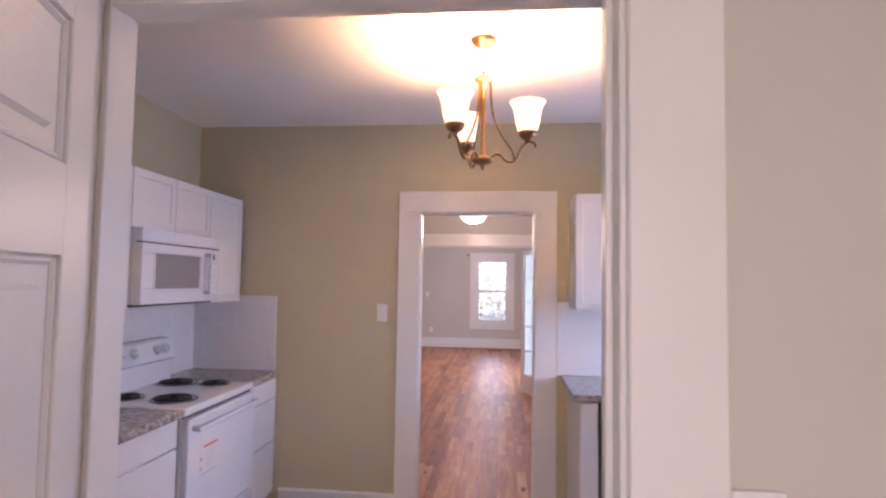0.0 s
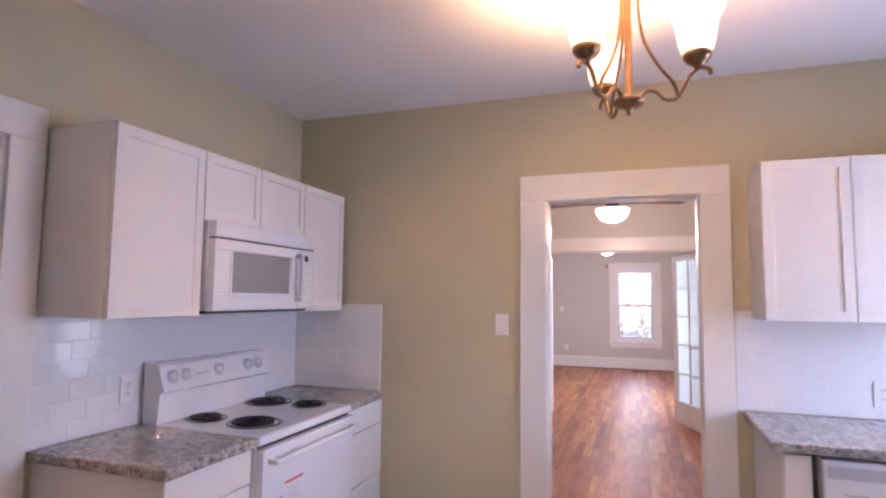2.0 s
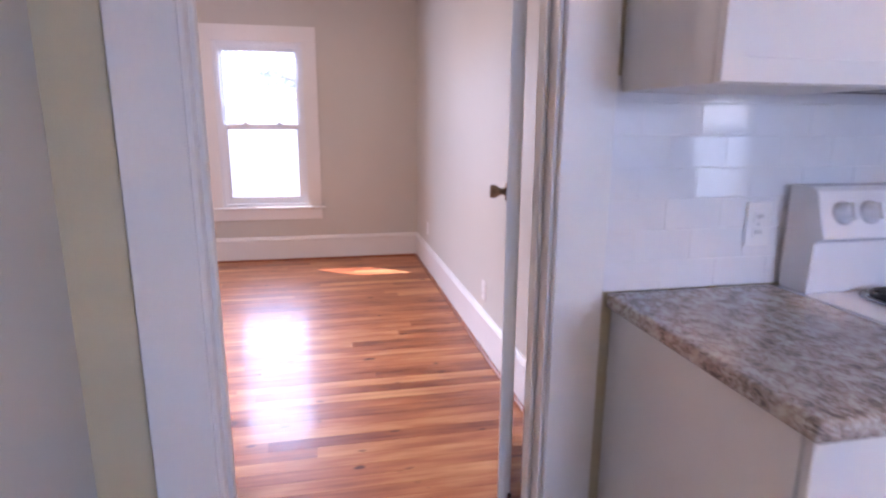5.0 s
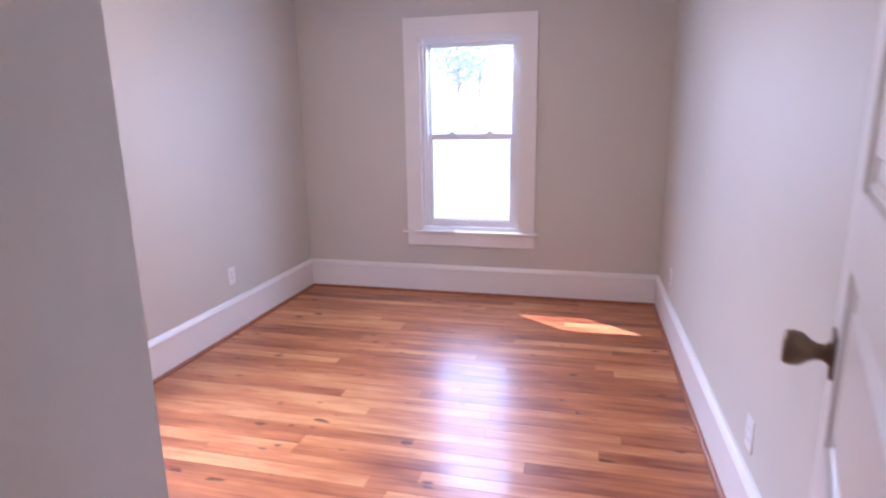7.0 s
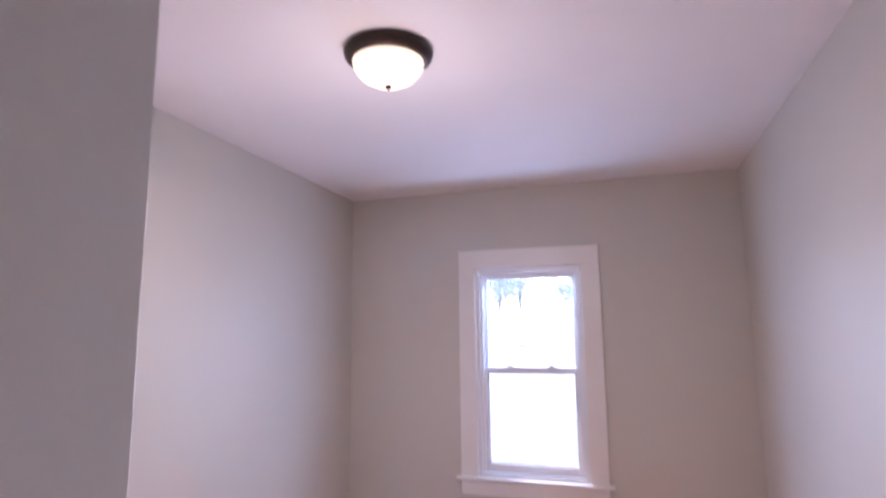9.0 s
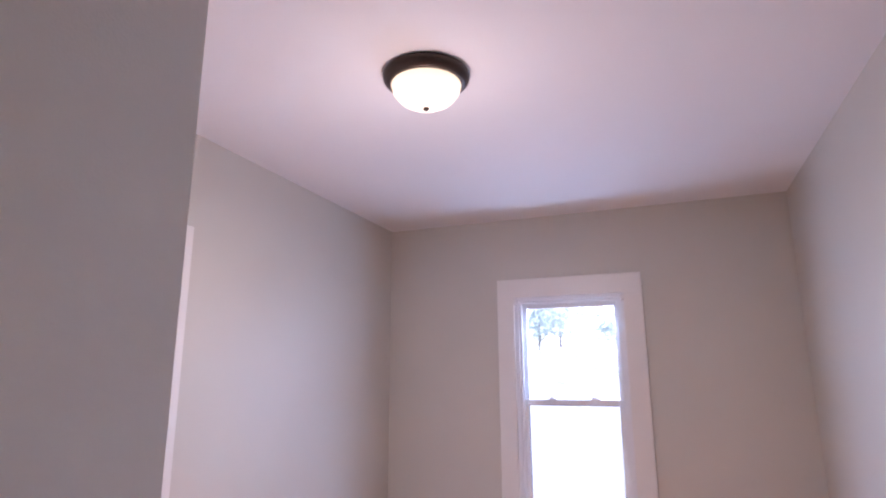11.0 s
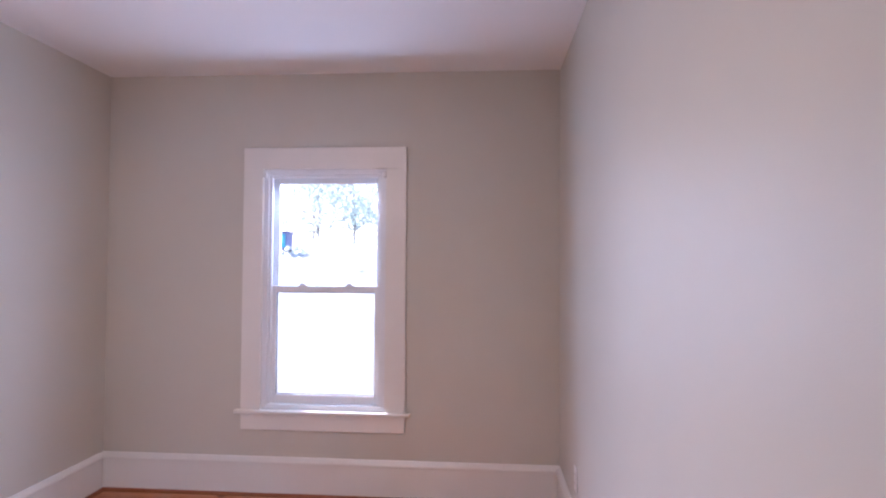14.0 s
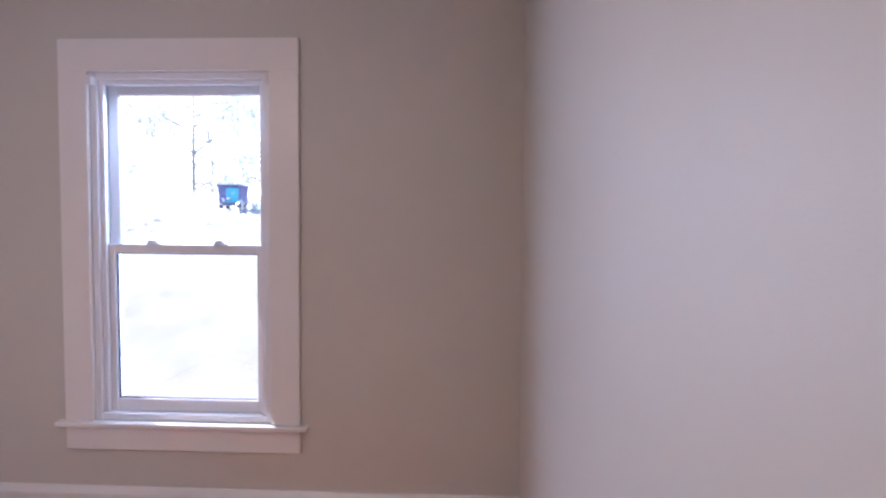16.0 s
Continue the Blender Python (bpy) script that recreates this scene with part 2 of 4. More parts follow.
_nt.links.new(_fm.outputs[0], _nt.nodes["Material Output"].inputs[0])
M_MWGLASS = material("microwave_window_mesh", (0.30, 0.30, 0.30), 0.12, vary=0.06, scale=60, fine=300)
M_PAPER = material("white_paper", (0.80, 0.80, 0.79), 0.7, vary=0.03)
M_PRINT = material("grey_print", (0.5, 0.5, 0.52), 0.7, vary=0.1)
M_RED = material("red_print", (0.70, 0.10, 0.07), 0.6, vary=0.1)
M_SHADE = lit_glass("lit_frosted_shade", (1.0, 0.74, 0.40), 0.42)
M_BOWL = lit_glass("lit_frosted_bowl", (1.0, 0.80, 0.42), 0.26)
M_BOWL_W = lit_glass("lit_white_bowl", (1.0, 0.93, 0.82), 0.5)
M_BLADE = material("brown_wood_blade", (0.13, 0.06, 0.04), 0.35, vary=0.3, scale=6, stretch=(1, 8, 1))
M_PINE = wood_floor("varnished_pine_board")
M_PINE_FAR = wood_floor("varnished_pine_boards_far", True)
M_SIDING = material("white_siding", (0.72, 0.72, 0.70), 0.6, vary=0.05)
M_GRASS = material("pale_dry_lawn", (0.31, 0.33, 0.29), 0.9, vary=0.3, scale=1.6, fine=24, bump=0.1)
M_LEAF = material("green_leaves", (0.38, 0.44, 0.36), 0.6, vary=0.35, scale=3, fine=40, bump=0.02)
nt = M_LEAF.node_tree
_tr, _mx = nt.nodes.new("ShaderNodeBsdfTranslucent"), nt.nodes.new("ShaderNodeMixShader")
_tr.inputs[0].default_value = (0.74, 0.82, 0.74, 1)
_mx.inputs[0].default_value = 0.7
nt.links.new(nt.nodes["Principled BSDF"].outputs[0], _mx.inputs[1])
nt.links.new(_tr.outputs[0], _mx.inputs[2])
nt.links.new(_mx.outputs[0], nt.nodes["Material Output"].inputs[0])
M_BARK = material("grey_bark", (0.42, 0.38, 0.34), 0.85, vary=0.3, scale=12, fine=80, bump=0.1)
M_BIN = material("blue_plastic", (0.05, 0.42, 0.50), 0.45, vary=0.1)
M_BIN_D = material("slate_blue_plastic", (0.13, 0.15, 0.30), 0.45, vary=0.1)
M_ROOF = material("grey_shingle", (0.13, 0.13, 0.13), 0.9, vary=0.3, scale=20)


# ---- mesh helpers ----
def rbox(bm, x0, x1, y0, y1, z0, z1, bev=0.0, seg=1):
    """A box in bm, with its edges rounded by bev."""
    made = bmesh.ops.create_cube(bm, size=1.0)["verts"]
    bmesh.ops.scale(bm, vec=(abs(x1 - x0), abs(y1 - y0), abs(z1 - z0)), verts=made)
    bmesh.ops.translate(bm, vec=((x0 + x1) / 2, (y0 + y1) / 2, (z0 + z1) / 2), verts=made)
    if bev:
        edges = list({e for v in made for e in v.link_edges})
        bmesh.ops.bevel(bm, geom=edges, offset=bev, segments=seg, affect="EDGES", profile=0.5)
    return bm


def boxes(*rows, bev=0.0, seg=1):
    bm = bmesh.new()
    for r in rows:
        rbox(bm, *r, bev=bev, seg=seg)
    return bm


def lathe(profile, n=32, bm=None, at=(0, 0, 0)):
    """Turns a profile of (r, z) about z."""
    bm = bm or bmesh.new()
    rings = []
    for r, z in profile:
        if r < 1e-6:
            rings.append([bm.verts.new((at[0], at[1], at[2] + z))])
        else:
            rings.append([bm.verts.new((at[0] + r * math.cos(2 * math.pi * i / n), at[1] + r * math.sin(2 * math.pi * i / n), at[2] + z)) for i in range(n)])
    for a, b in zip(rings, rings[1:]):
        for i in range(n):
            j = (i + 1) % n
            q = [a[i % len(a)], a[j % len(a)], b[j % len(b)], b[i % len(b)]]
            q = list(dict.fromkeys(q))
            if len(q) > 2:
                bm.faces.new(q)
    for f in bm.faces:
        f.smooth = True
    return bm


def tube(points, radius, n=10, bm=None, closed=False):
    """A round bar along points."""
    bm = bm or bmesh.new()
    pts = [Vector(p) for p in points]
    rings = []
    up = Vector((0.13, 0.31, 0.94)).normalized()
    for i, p in enumerate(pts):
        a = pts[i - 1] if i or closed else p
        b = pts[(i + 1) % len(pts)] if i < len(pts) - 1 or closed else p
        d = (b - a).normalized()
        u = d.cross(up).normalized()
        w = d.cross(u).normalized()
        r = radius[i] if isinstance(radius, (list, tuple)) else radius
        rings.append([bm.verts.new(p + r * (math.cos(2 * math.pi * k / n) * u + math.sin(2 * math.pi * k / n) * w)) for k in range(n)])
    pairs = list(zip(rings, rings[1:])) + ([(rings[-1], rings[0])] if closed else [])
    for a, b in pairs:
        for k in range(n):
            bm.faces.new((a[k], a[(k + 1) % n], b[(k + 1) % n], b[k])).smooth = True
    if not closed:
        bm.faces.new(rings[0])
        bm.faces.new(rings[-1][::-1])
    return bm


def smooth_path(points, steps=6):
    """Catmull-Rom through points."""
    p = [Vector(q) for q in points]
    p = [p[0] * 2 - p[1]] + p + [p[-1] * 2 - p[-2]]
    out = []
    for i in range(1, len(p) - 2):
        for s in range(steps):
            t = s / steps
            out.append(0.5 * (2 * p[i] + (p[i + 1] - p[i - 1]) * t + (2 * p[i - 1] - 5 * p[i] + 4 * p[i + 1] - p[i + 2]) * t * t + (3 * p[i] - p[i - 1] - 3 * p[i + 1] + p[i + 2]) * t ** 3))
    return out + [p[-2]]


def mesh_of(name, bm, mat):
    bmesh.ops.recalc_face_normals(bm, faces=bm.faces)
    me = bpy.data.meshes.new(name)
    bm.to_mesh(me)
    bm.free()
    me.materials.append(mat)
    return me


def part(name, bm, mat, parent, label=""):
    ob = new(name, mesh_of(name, bm, mat))
    ob.parent = parent
    return tagged(ob, label)


def thing(name, at, label, category, group="", rz=0.0):
    ob = new(name)
    ob.empty_display_size = 0.1
    ob.matrix_world = pose(*at, 0, 0, rz)
    return tagged(ob, label, category, group)


def structure(name, bm, mat, label=""):
    return tagged(new(name, mesh_of(name, bm, mat)), label, kind="structure")


def wall_y(name, x0, x1, y0, y1, holes, label, mat=None, z1=H):
    """A wall along y between x0 and x1; holes: (y0, y1, z0, z1)."""
    rows, at = [], y0
    for a, b, lo, hi in sorted(holes):
        rows.append((x0, x1, at, a, 0, z1))
        if lo > 0:
            rows.append((x0, x1, a, b, 0, lo))
        if hi < z1:
            rows.append((x0, x1, a, b, hi, z1))
        at = b
    rows.append((x0, x1, at, y1, 0, z1))
    return structure(name, boxes(*rows), mat or M_WALL, label)


def wall_x(name, y0, y1, x0, x1, holes, label, mat=None, z1=H):
    rows, at = [], x0
    for a, b, lo, hi in sorted(holes):
        rows.append((at, a, y0, y1, 0, z1))
        if lo > 0:
            rows.append((a, b, y0, y1, 0, lo))
        if hi < z1:
            rows.append((a, b, y0, y1, hi, z1))
        at = b
    rows.append((at, x1, y0, y1, 0, z1))
    return structure(name, boxes(*rows), mat or M_WALL, label)


def extrude(profile, a, b, inward, bm=None):
    """Runs a profile of (depth, z) from a to b, both (x, y); depth goes along inward."""
    bm = bm or bmesh.new()
    n = Vector((*inward, 0))
    ends = [[bm.verts.new(Vector((*p, 0)) + n * d + Vector((0, 0, z))) for d, z in profile] for p in (a, b)]
    k = len(profile)
    for i in range(k):
        bm.faces.new((ends[0][i], ends[0][(i + 1) % k], ends[1][(i + 1) % k], ends[1][i]))
    bm.faces.new(ends[0][::-1])
    bm.faces.new(ends[1])
    return bm


TALL = ((0, 0), (0.018, 0), (0.018, 0.195), (0.026, 0.200), (0.026, 0.212), (0.018, 0.226), (0.010, 0.236), (0, 0.238))
LOW = ((0, 0), (0.016, 0), (0.016, 0.112), (0.010, 0.123), (0, 0.125))
SHOE = ((0.018, 0), (0.036, 0), (0.034, 0.010), (0.026, 0.017), (0.018, 0.019))


def baseboard(a, b, inward, profile, shoe=True):
    structure("baseboard", extrude(profile, a, b, inward), M_TRIM, "white painted baseboard along the wall")
    if shoe:
        structure("trim", extrude(SHOE, a, b, inward), M_SHOE, "stained wooden shoe moulding at the floor")


# ---- shells ----
D2 = (-2.626, -1.805, 0, 2.051)       # bedroom door, in the kitchen's stove wall
D1 = (1.449, 2.351, 0, 2.053)          # kitchen door from the hall
D3 = (1.589, 2.401, 0, 2.036)         # doorway from kitchen to dining room
WB = (-3.295, -2.514, 0.53, 2.03)   # bedroom window, far wall
WS = (-2.115, -1.335, 0.53, 2.03)   # bedroom window, side wall (x)
wall_y("wall_stove", -0.12, 0, -3.0, 0.0, [D2], "greige painted kitchen wall behind the stove", M_WALL_K)
wall_x("wall_kitchen_far", 0.0, 0.12, -0.12, KX + 0.12, [D3], "greige painted kitchen wall with a cased doorway", M_WALL_K)
wall_y("wall_kitchen_side", KX, KX + 0.12, -3.0, 0.0, [(-1.30, -0.40, 1.0, 1.95)], "plain greige painted kitchen wall", M_WALL_K)
wall_x("wall_hall_front", -3.0, KY, 0, KX, [D1], "greige painted wall round the kitchen door")
wall_y("wall_hall_left", 0.98, 1.10, -5.6, -3.0, [], "plain greige hall wall")
wall_y("wall_hall_right", 3.4, 3.52, -5.6, -3.0, [], "plain greige hall wall")
wall_x("wall_hall_back", -5.72, -5.6, 0.98, 3.52, [(1.75, 2.65, 0.75, 2.05)], "plain greige hall wall")
wall_y("wall_bedroom_far", BX - 0.16, BX, BY0 - 0.16, BY1 + 0.12, [WB], "greige painted bedroom wall round the window")
wall_x("wall_bedroom_side", BY0 - 0.16, BY0, BX, -0.12, [WS], "greige painted bedroom wall with a window")
wall_x("wall_bedroom_right", BY1, BY1 + 0.12, BX, -0.12, [], "greige painted bedroom wall")
wall_y("wall_closet_front", -0.757, -0.657, BY0, -2.785, [], "greige painted closet wall beside the bedroom door")
wall_x("wall_closet_side", -2.885, -2.785, -0.657, -0.12, [], "greige painted short wall beside the bedroom door")
wall_y("wall_behind_closet", -0.12, 0, BY0 - 0.16, -3.0, [], "plain wall closing the closet")
LIV = (-1.5, LIVING_Y)
wall_y("wall_dining_left", LIV[0] - 0.12, LIV[0], 0.12, LIV[1] + 0.16, [], "greige painted wall")
wall_y("wall_dining_right", 4.3, 4.46, 0.12, 3.55, [(1.56, 2.34, 0.45, 2.03)], "greige painted wall")
wall_y("wall_living_right", 3.7, 3.82, 3.67, LIV[1], [(5.25, 6.15, 0.6, 2.0)], "greige painted wall")
wall_x("wall_living_far", LIV[1], LIV[1] + 0.16, LIV[0], 3.82, [(1.58, 2.36, 0.58, 2.10)], "greige painted living room wall round the window")
wall_x("wall_between_rooms", 3.55, 3.67, LIV[0], 4.42, [(0.909, 2.821, 0, 2.036)], "greige painted wall over the wide cased opening")
wall_x("wall_dining_back", 0.0, 0.12, LIV[0] - 0.12, -0.12, [], "greige painted wall")
structure("ceiling_kitchen", boxes((-0.0, KX, KY, 0, H, H + 0.1)), M_CEIL, "flat white painted ceiling")
structure("ceiling_hall", boxes((0.98, 3.52, -5.72, KY, H + 0.003, H + 0.1)), M_CEIL, "flat white painted ceiling")
structure("ceiling_bedroom", boxes((BX, -0.0, BY0, BY1, H, H + 0.1)), M_CEIL, "flat white painted bedroom ceiling")
structure("ceiling_living", boxes((LIV[0], 4.42, 0.12, LIV[1], H, H + 0.1)), M_CEIL, "flat white painted ceiling")
floor_kitchen = structure("floor_kitchen", boxes((-0.06, KX, -3.0, 0.06, -0.1, 0)), M_VINYL, "mottled grey-beige vinyl kitchen floor")
structure("floor_hall", boxes((0.98, 3.52, -5.72, -3.0, -0.1, -0.001)), M_VINYL, "mottled grey-beige vinyl floor")
floor_bedroom = structure("floor_bedroom", boxes((BX - 0.02, -0.06, BY0 - 0.02, BY1 + 0.02, -0.1, -0.012)), M_GAP, "narrow varnished orange pine boards")
floor_living = structure("floor_living", boxes((LIV[0], 4.42, 0.06, LIV[1], -0.1, -0.012)), M_GAP, "narrow varnished orange pine boards")


def casing(name, plane, axis, side, a, b, top, width=0.14, proud=0.02, z0=0.0, label="white painted flat door casing"):
    """Two side boards and a head board round an opening a..b on a wall face; side is the way into the room."""
    p0, p1 = sorted((plane, plane + side * proud))
    ph0, ph1 = sorted((plane, plane + side * (proud + 0.0015)))
    rows = [(a - width, a, z0, top), (b, b + width, z0, top), (a - width, b + width, top, top + width)]
    for i, (u0, u1, lo, hi) in enumerate(rows):
        q0, q1 = (p0, p1) if i < 2 else (ph0, ph1)
        bm = boxes((u0, u1, q0, q1, lo, hi) if axis == "x" else (q0, q1, u0, u1, lo, hi), bev=0.003)
        structure(name, bm, M_TRIM, label)


def jamb(axis, lo, hi, a, b, top, stop=True, t=0.022):
    """A jamb lining through a wall lo..hi round the opening a..b, with door stops."""
    mid = (lo + hi) / 2
    lo, hi = lo - 0.001, hi + 0.001
    rows = [(a, a + t, lo, hi, 0, top), (b - t, b, lo, hi, 0, top), (a + t, b - t, lo, hi, top - t, top)]
    if stop:
        rows += [(a + t, a + t + 0.012, mid - 0.02, mid + 0.015, 0, top - t), (b - t - 0.012, b - t, mid - 0.02, mid + 0.015, 0, top - t), (a + t + 0.012, b - t - 0.012, mid - 0.02, mid + 0.015, top - t - 0.012, top - t)]
    bm = bmesh.new()
    for u0, u1, v0, v1, z0, z1 in rows:
        rbox(bm, *((u0, u1, v0, v1) if axis == "x" else (v0, v1, u0, u1)), z0, z1, bev=0.002)
    structure("trim", bm, M_TRIM, "white painted door jamb with stops")


casing("trim", 0.0, "y", 1, -2.612, -1.818, 2.035, 0.13)
jamb("y", -0.12, 0.0, -2.625, -1.806, 2.05)
casing("trim", -3.0, "x", -1, 1.464, 2.337, 2.036, 0.135)
jamb("x", -3.0, KY, 1.45, 2.35, 2.052)
casing("trim", KY, "x", 1, 1.464, 2.337, 2.036, 0.135)
casing("trim", 0.0, "x", -1, 1.605, 2.385, 2.02, 0.145)
jamb("x", 0.0, 0.12, 1.59, 2.40, 2.035, stop=False)
casing("trim", 0.12, "x", 1, 1.605, 2.385, 2.02, 0.14)
casing("trim", 3.55, "x", -1, 0.924, 2.806, 2.02, 0.15, label="white painted casing of the wide opening")
jamb("x", 3.55, 3.67, 0.91, 2.82, 2.035)

baseboard((BX, BY0), (BX, BY1), (1, 0), TALL)
baseboard((BX + 0.03, BY0), (-0.757, BY0), (0, 1), TALL)
baseboard((BX + 0.03, BY1), (-0.12, BY1), (0, -1), TALL)
baseboard((-0.757, BY0 + 0.03), (-0.757, -2.785), (-1, 0), TALL)
baseboard((0.66, 0), (1.458, 0), (0, -1), LOW, False)
baseboard((2.53, 0), (2.60, 0), (0, -1), LOW, False)
baseboard((LIV[0], LIV[1]), (3.7, LIV[1]), (0, -1), TALL)
baseboard((3.7, 3.67), (3.7, LIV[1] - 0.03), (-1, 0), TALL)
baseboard((LIV[0], 3.55), (0.774, 3.55), (0, -1), TALL)
baseboard((2.956, 3.55), (4.3, 3.55), (0, -1), TALL)


# ---- windows ----
def window(name, m, w0, w1, z0, z1, wall, label):
    """A double-hung window. Local x runs along the wall, local y into the room, the wall's inner face at y=0."""
    root = tagged(new(name), label, "window", kind="structure")
    root.matrix_world = m
    cw = 0.125
    part("window_casing", boxes((w0 - cw, w0, 0, 0.02, z0, z1), (w1, w1 + cw, 0, 0.02, z0, z1), (w0 - cw, w1 + cw, 0, 0.0205, z1, z1 + 0.135), bev=0.0015), M_TRIM, root)
    part("window_sill", boxes((w0 - cw - 0.035, w1 + cw + 0.035, 0.0, 0.045, z0 - 0.022, z0), bev=0.006, seg=2), M_TRIM, root)
    part("apron", boxes((w0 - cw, w1 + cw, 0, 0.018, z0 - 0.125, z0 - 0.022), bev=0.003), M_TRIM, root)
    part("window_frame", boxes((w0, w0 + 0.03, -wall, 0, z0, z1), (w1 - 0.03, w1, -wall, 0, z0, z1), (w0 + 0.03, w1 - 0.03, -wall, 0, z1 - 0.03, z1), (w0 + 0.03, w1 - 0.03, -wall, 0, z0, z0 + 0.03),
                               (w0 + 0.03, w0 + 0.05, -0.035, -0.015, z0 + 0.03, z1 - 0.03), (w1 - 0.05, w1 - 0.03, -0.035, -0.015, z0 + 0.03, z1 - 0.03), (w0 + 0.05, w1 - 0.05, -0.035, -0.015, z1 - 0.05, z1 - 0.03), bev=0.002), M_SASH, root)
    mid = (z0 + z1) / 2
    for i, (a, b, y) in enumerate(((z0 + 0.03, mid + 0.018, -0.055), (mid - 0.022, z1 - 0.03, -0.095))):
        s = 0.045
        bm = boxes((w0 + 0.03, w0 + 0.03 + s, y - 0.017, y + 0.017, a, b), (w1 - 0.03 - s, w1 - 0.03, y - 0.017, y + 0.017, a, b),
                   (w0 + 0.03 + s, w1 - 0.03 - s, y - 0.017, y + 0.017, a, a + (0.055 if i == 0 else 0.04)), (w0 + 0.03 + s, w1 - 0.03 - s, y - 0.017, y + 0.017, b - (0.04 if i == 0 else 0.05), b), bev=0.003)
        sash = part("sash", bm, M_SASH, root)
        pane = part("pane", boxes((w0 + 0.03 + s, w1 - 0.03 - s, y - 0.003, y + 0.003, a + 0.04, b - 0.04)), M_GLASS, sash)
        pane.visible_shadow = False
        g0, g1, h0, h1 = w0 + 0.03 + s, w1 - 0.03 - s, a + (0.055 if i == 0 else 0.04), b - (0.04 if i == 0 else 0.05)
        if i == 0:
            part("gasket", boxes((g0, g0 + 0.004, y - 0.006, y + 0.006, h0, h1), (g1 - 0.004, g1, y - 0.006, y + 0.006, h0, h1), (g0 + 0.004, g1 - 0.004, y - 0.006, y + 0.006, h1 - 0.004, h1), (g0 + 0.004, g1 - 0.004, y - 0.006, y + 0.006, h0, h0 + 0.004)), M_SLOT, sash)
        if i == 0:
            for fx in (0.30, 0.68):
                cx = w0 + (w1 - w0) * fx
                part("sash_lock", boxes((cx - 0.028, cx + 0.028, -0.052, -0.02, mid + 0.018, mid + 0.026), (cx - 0.012, cx + 0.022, -0.046, -0.024, mid + 0.026, mid + 0.036), bev=0.003), M_SASH, sash)
    for fx in (w0 + 0.012, w1 - 0.012):
        part("blind_bracket", boxes((fx - 0.012, fx + 0.012, -0.012, 0.026, z1 - 0.055, z1 - 0.018), bev=0.003), M_PLATE, root)
    return root


window("window_1", Matrix.Translation((BX, 0, 0)) @ Matrix.Rotation(radians(-90), 4, "Z"), 2.514, 3.295, 0.53, 2.03, 0.16, "white double-hung window with flat white casing")
window("window_2", Matrix.Translation((0, BY0, 0)), -2.115, -1.335, 0.53, 2.03, 0.16, "white double-hung window with flat white casing in the side wall")
window("window_3", Matrix.Translation((0, LIV[1], 0)) @ Matrix.Rotation(radians(180), 4, "Z"), -2.36, -1.58, 0.58, 2.10, 0.16, "white double-hung living room window")
window("window_4", Matrix.Translation((4.3, 0, 0)) @ Matrix.Rotation(radians(90), 4, "Z"), 1.56, 2.34, 0.45, 2.03, 0.16, "white double-hung dining room window")


# ---- kitchen ----
def shaker(bm, plane, side, axis, a, b, z0, z1, rail=0.058, thick=0.02):
    """A door front in one piece, with a shallow recessed panel."""
    p0, p1 = sorted((plane, plane + side * thick))
    rbox(bm, *((a, b, p0, p1) if axis == "x" else (p0, p1, a, b)), z0, z1)
    n = Vector((0, side, 0)) if axis == "x" else Vector((side, 0, 0))
    bm.normal_update()
    face = max(bm.faces, key=lambda f: f.calc_center_median().dot(n))
    bmesh.ops.inset_region(bm, faces=[face], thickness=rail)
    bmesh.ops.inset_region(bm, faces=[face], thickness=0.003, depth=-0.005)
    return bm


def slab(plane, side, axis, a, b, z0, z1, thick=0.02):
    p0, p1 = sorted((plane, plane + side * thick))
    return boxes((a, b, p0, p1, z0, z1) if axis == "x" else (p0, p1, a, b, z0, z1), bev=0.003)


def upper_cabinet(axis, a, b, z0, z1, doors, label, group):
    """A wall cabinet: on x=0 facing +x (axis y) or on y=0 facing -y (axis x)."""
    d = 0.325
    if axis == "y":
        root = thing("wall_cabinet", (0, (a + b) / 2, z0), label, "cabinet", group)
        bm = boxes((0.002, d, a, b, z0, z1), bev=0.002)
        fronts = [shaker(bmesh.new(), d + 0.001, 1, "y", u0 + 0.002, u1 - 0.002, z0 + 0.002, z1 - 0.002) for u0, u1 in zip(doors, doors[1:])]
    else:
        root = thing("wall_cabinet", ((a + b) / 2, 0, z0), label, "cabinet", group)
        bm = boxes((a, b, -d, -0.002, z0, z1), bev=0.002)
        fronts = [shaker(bmesh.new(), -d - 0.001, -1, "x", u0 + 0.002, u1 - 0.002, z0 + 0.002, z1 - 0.002) for u0, u1 in zip(doors, doors[1:])]
    inv = Matrix.Translation(-root.location)
    for nm, b_ in [("body", bm)] + [("door", f) for f in fronts]:
        bmesh.ops.transform(b_, matrix=inv, verts=b_.verts)
        part(nm, b_, M_CAB, root)
    return root


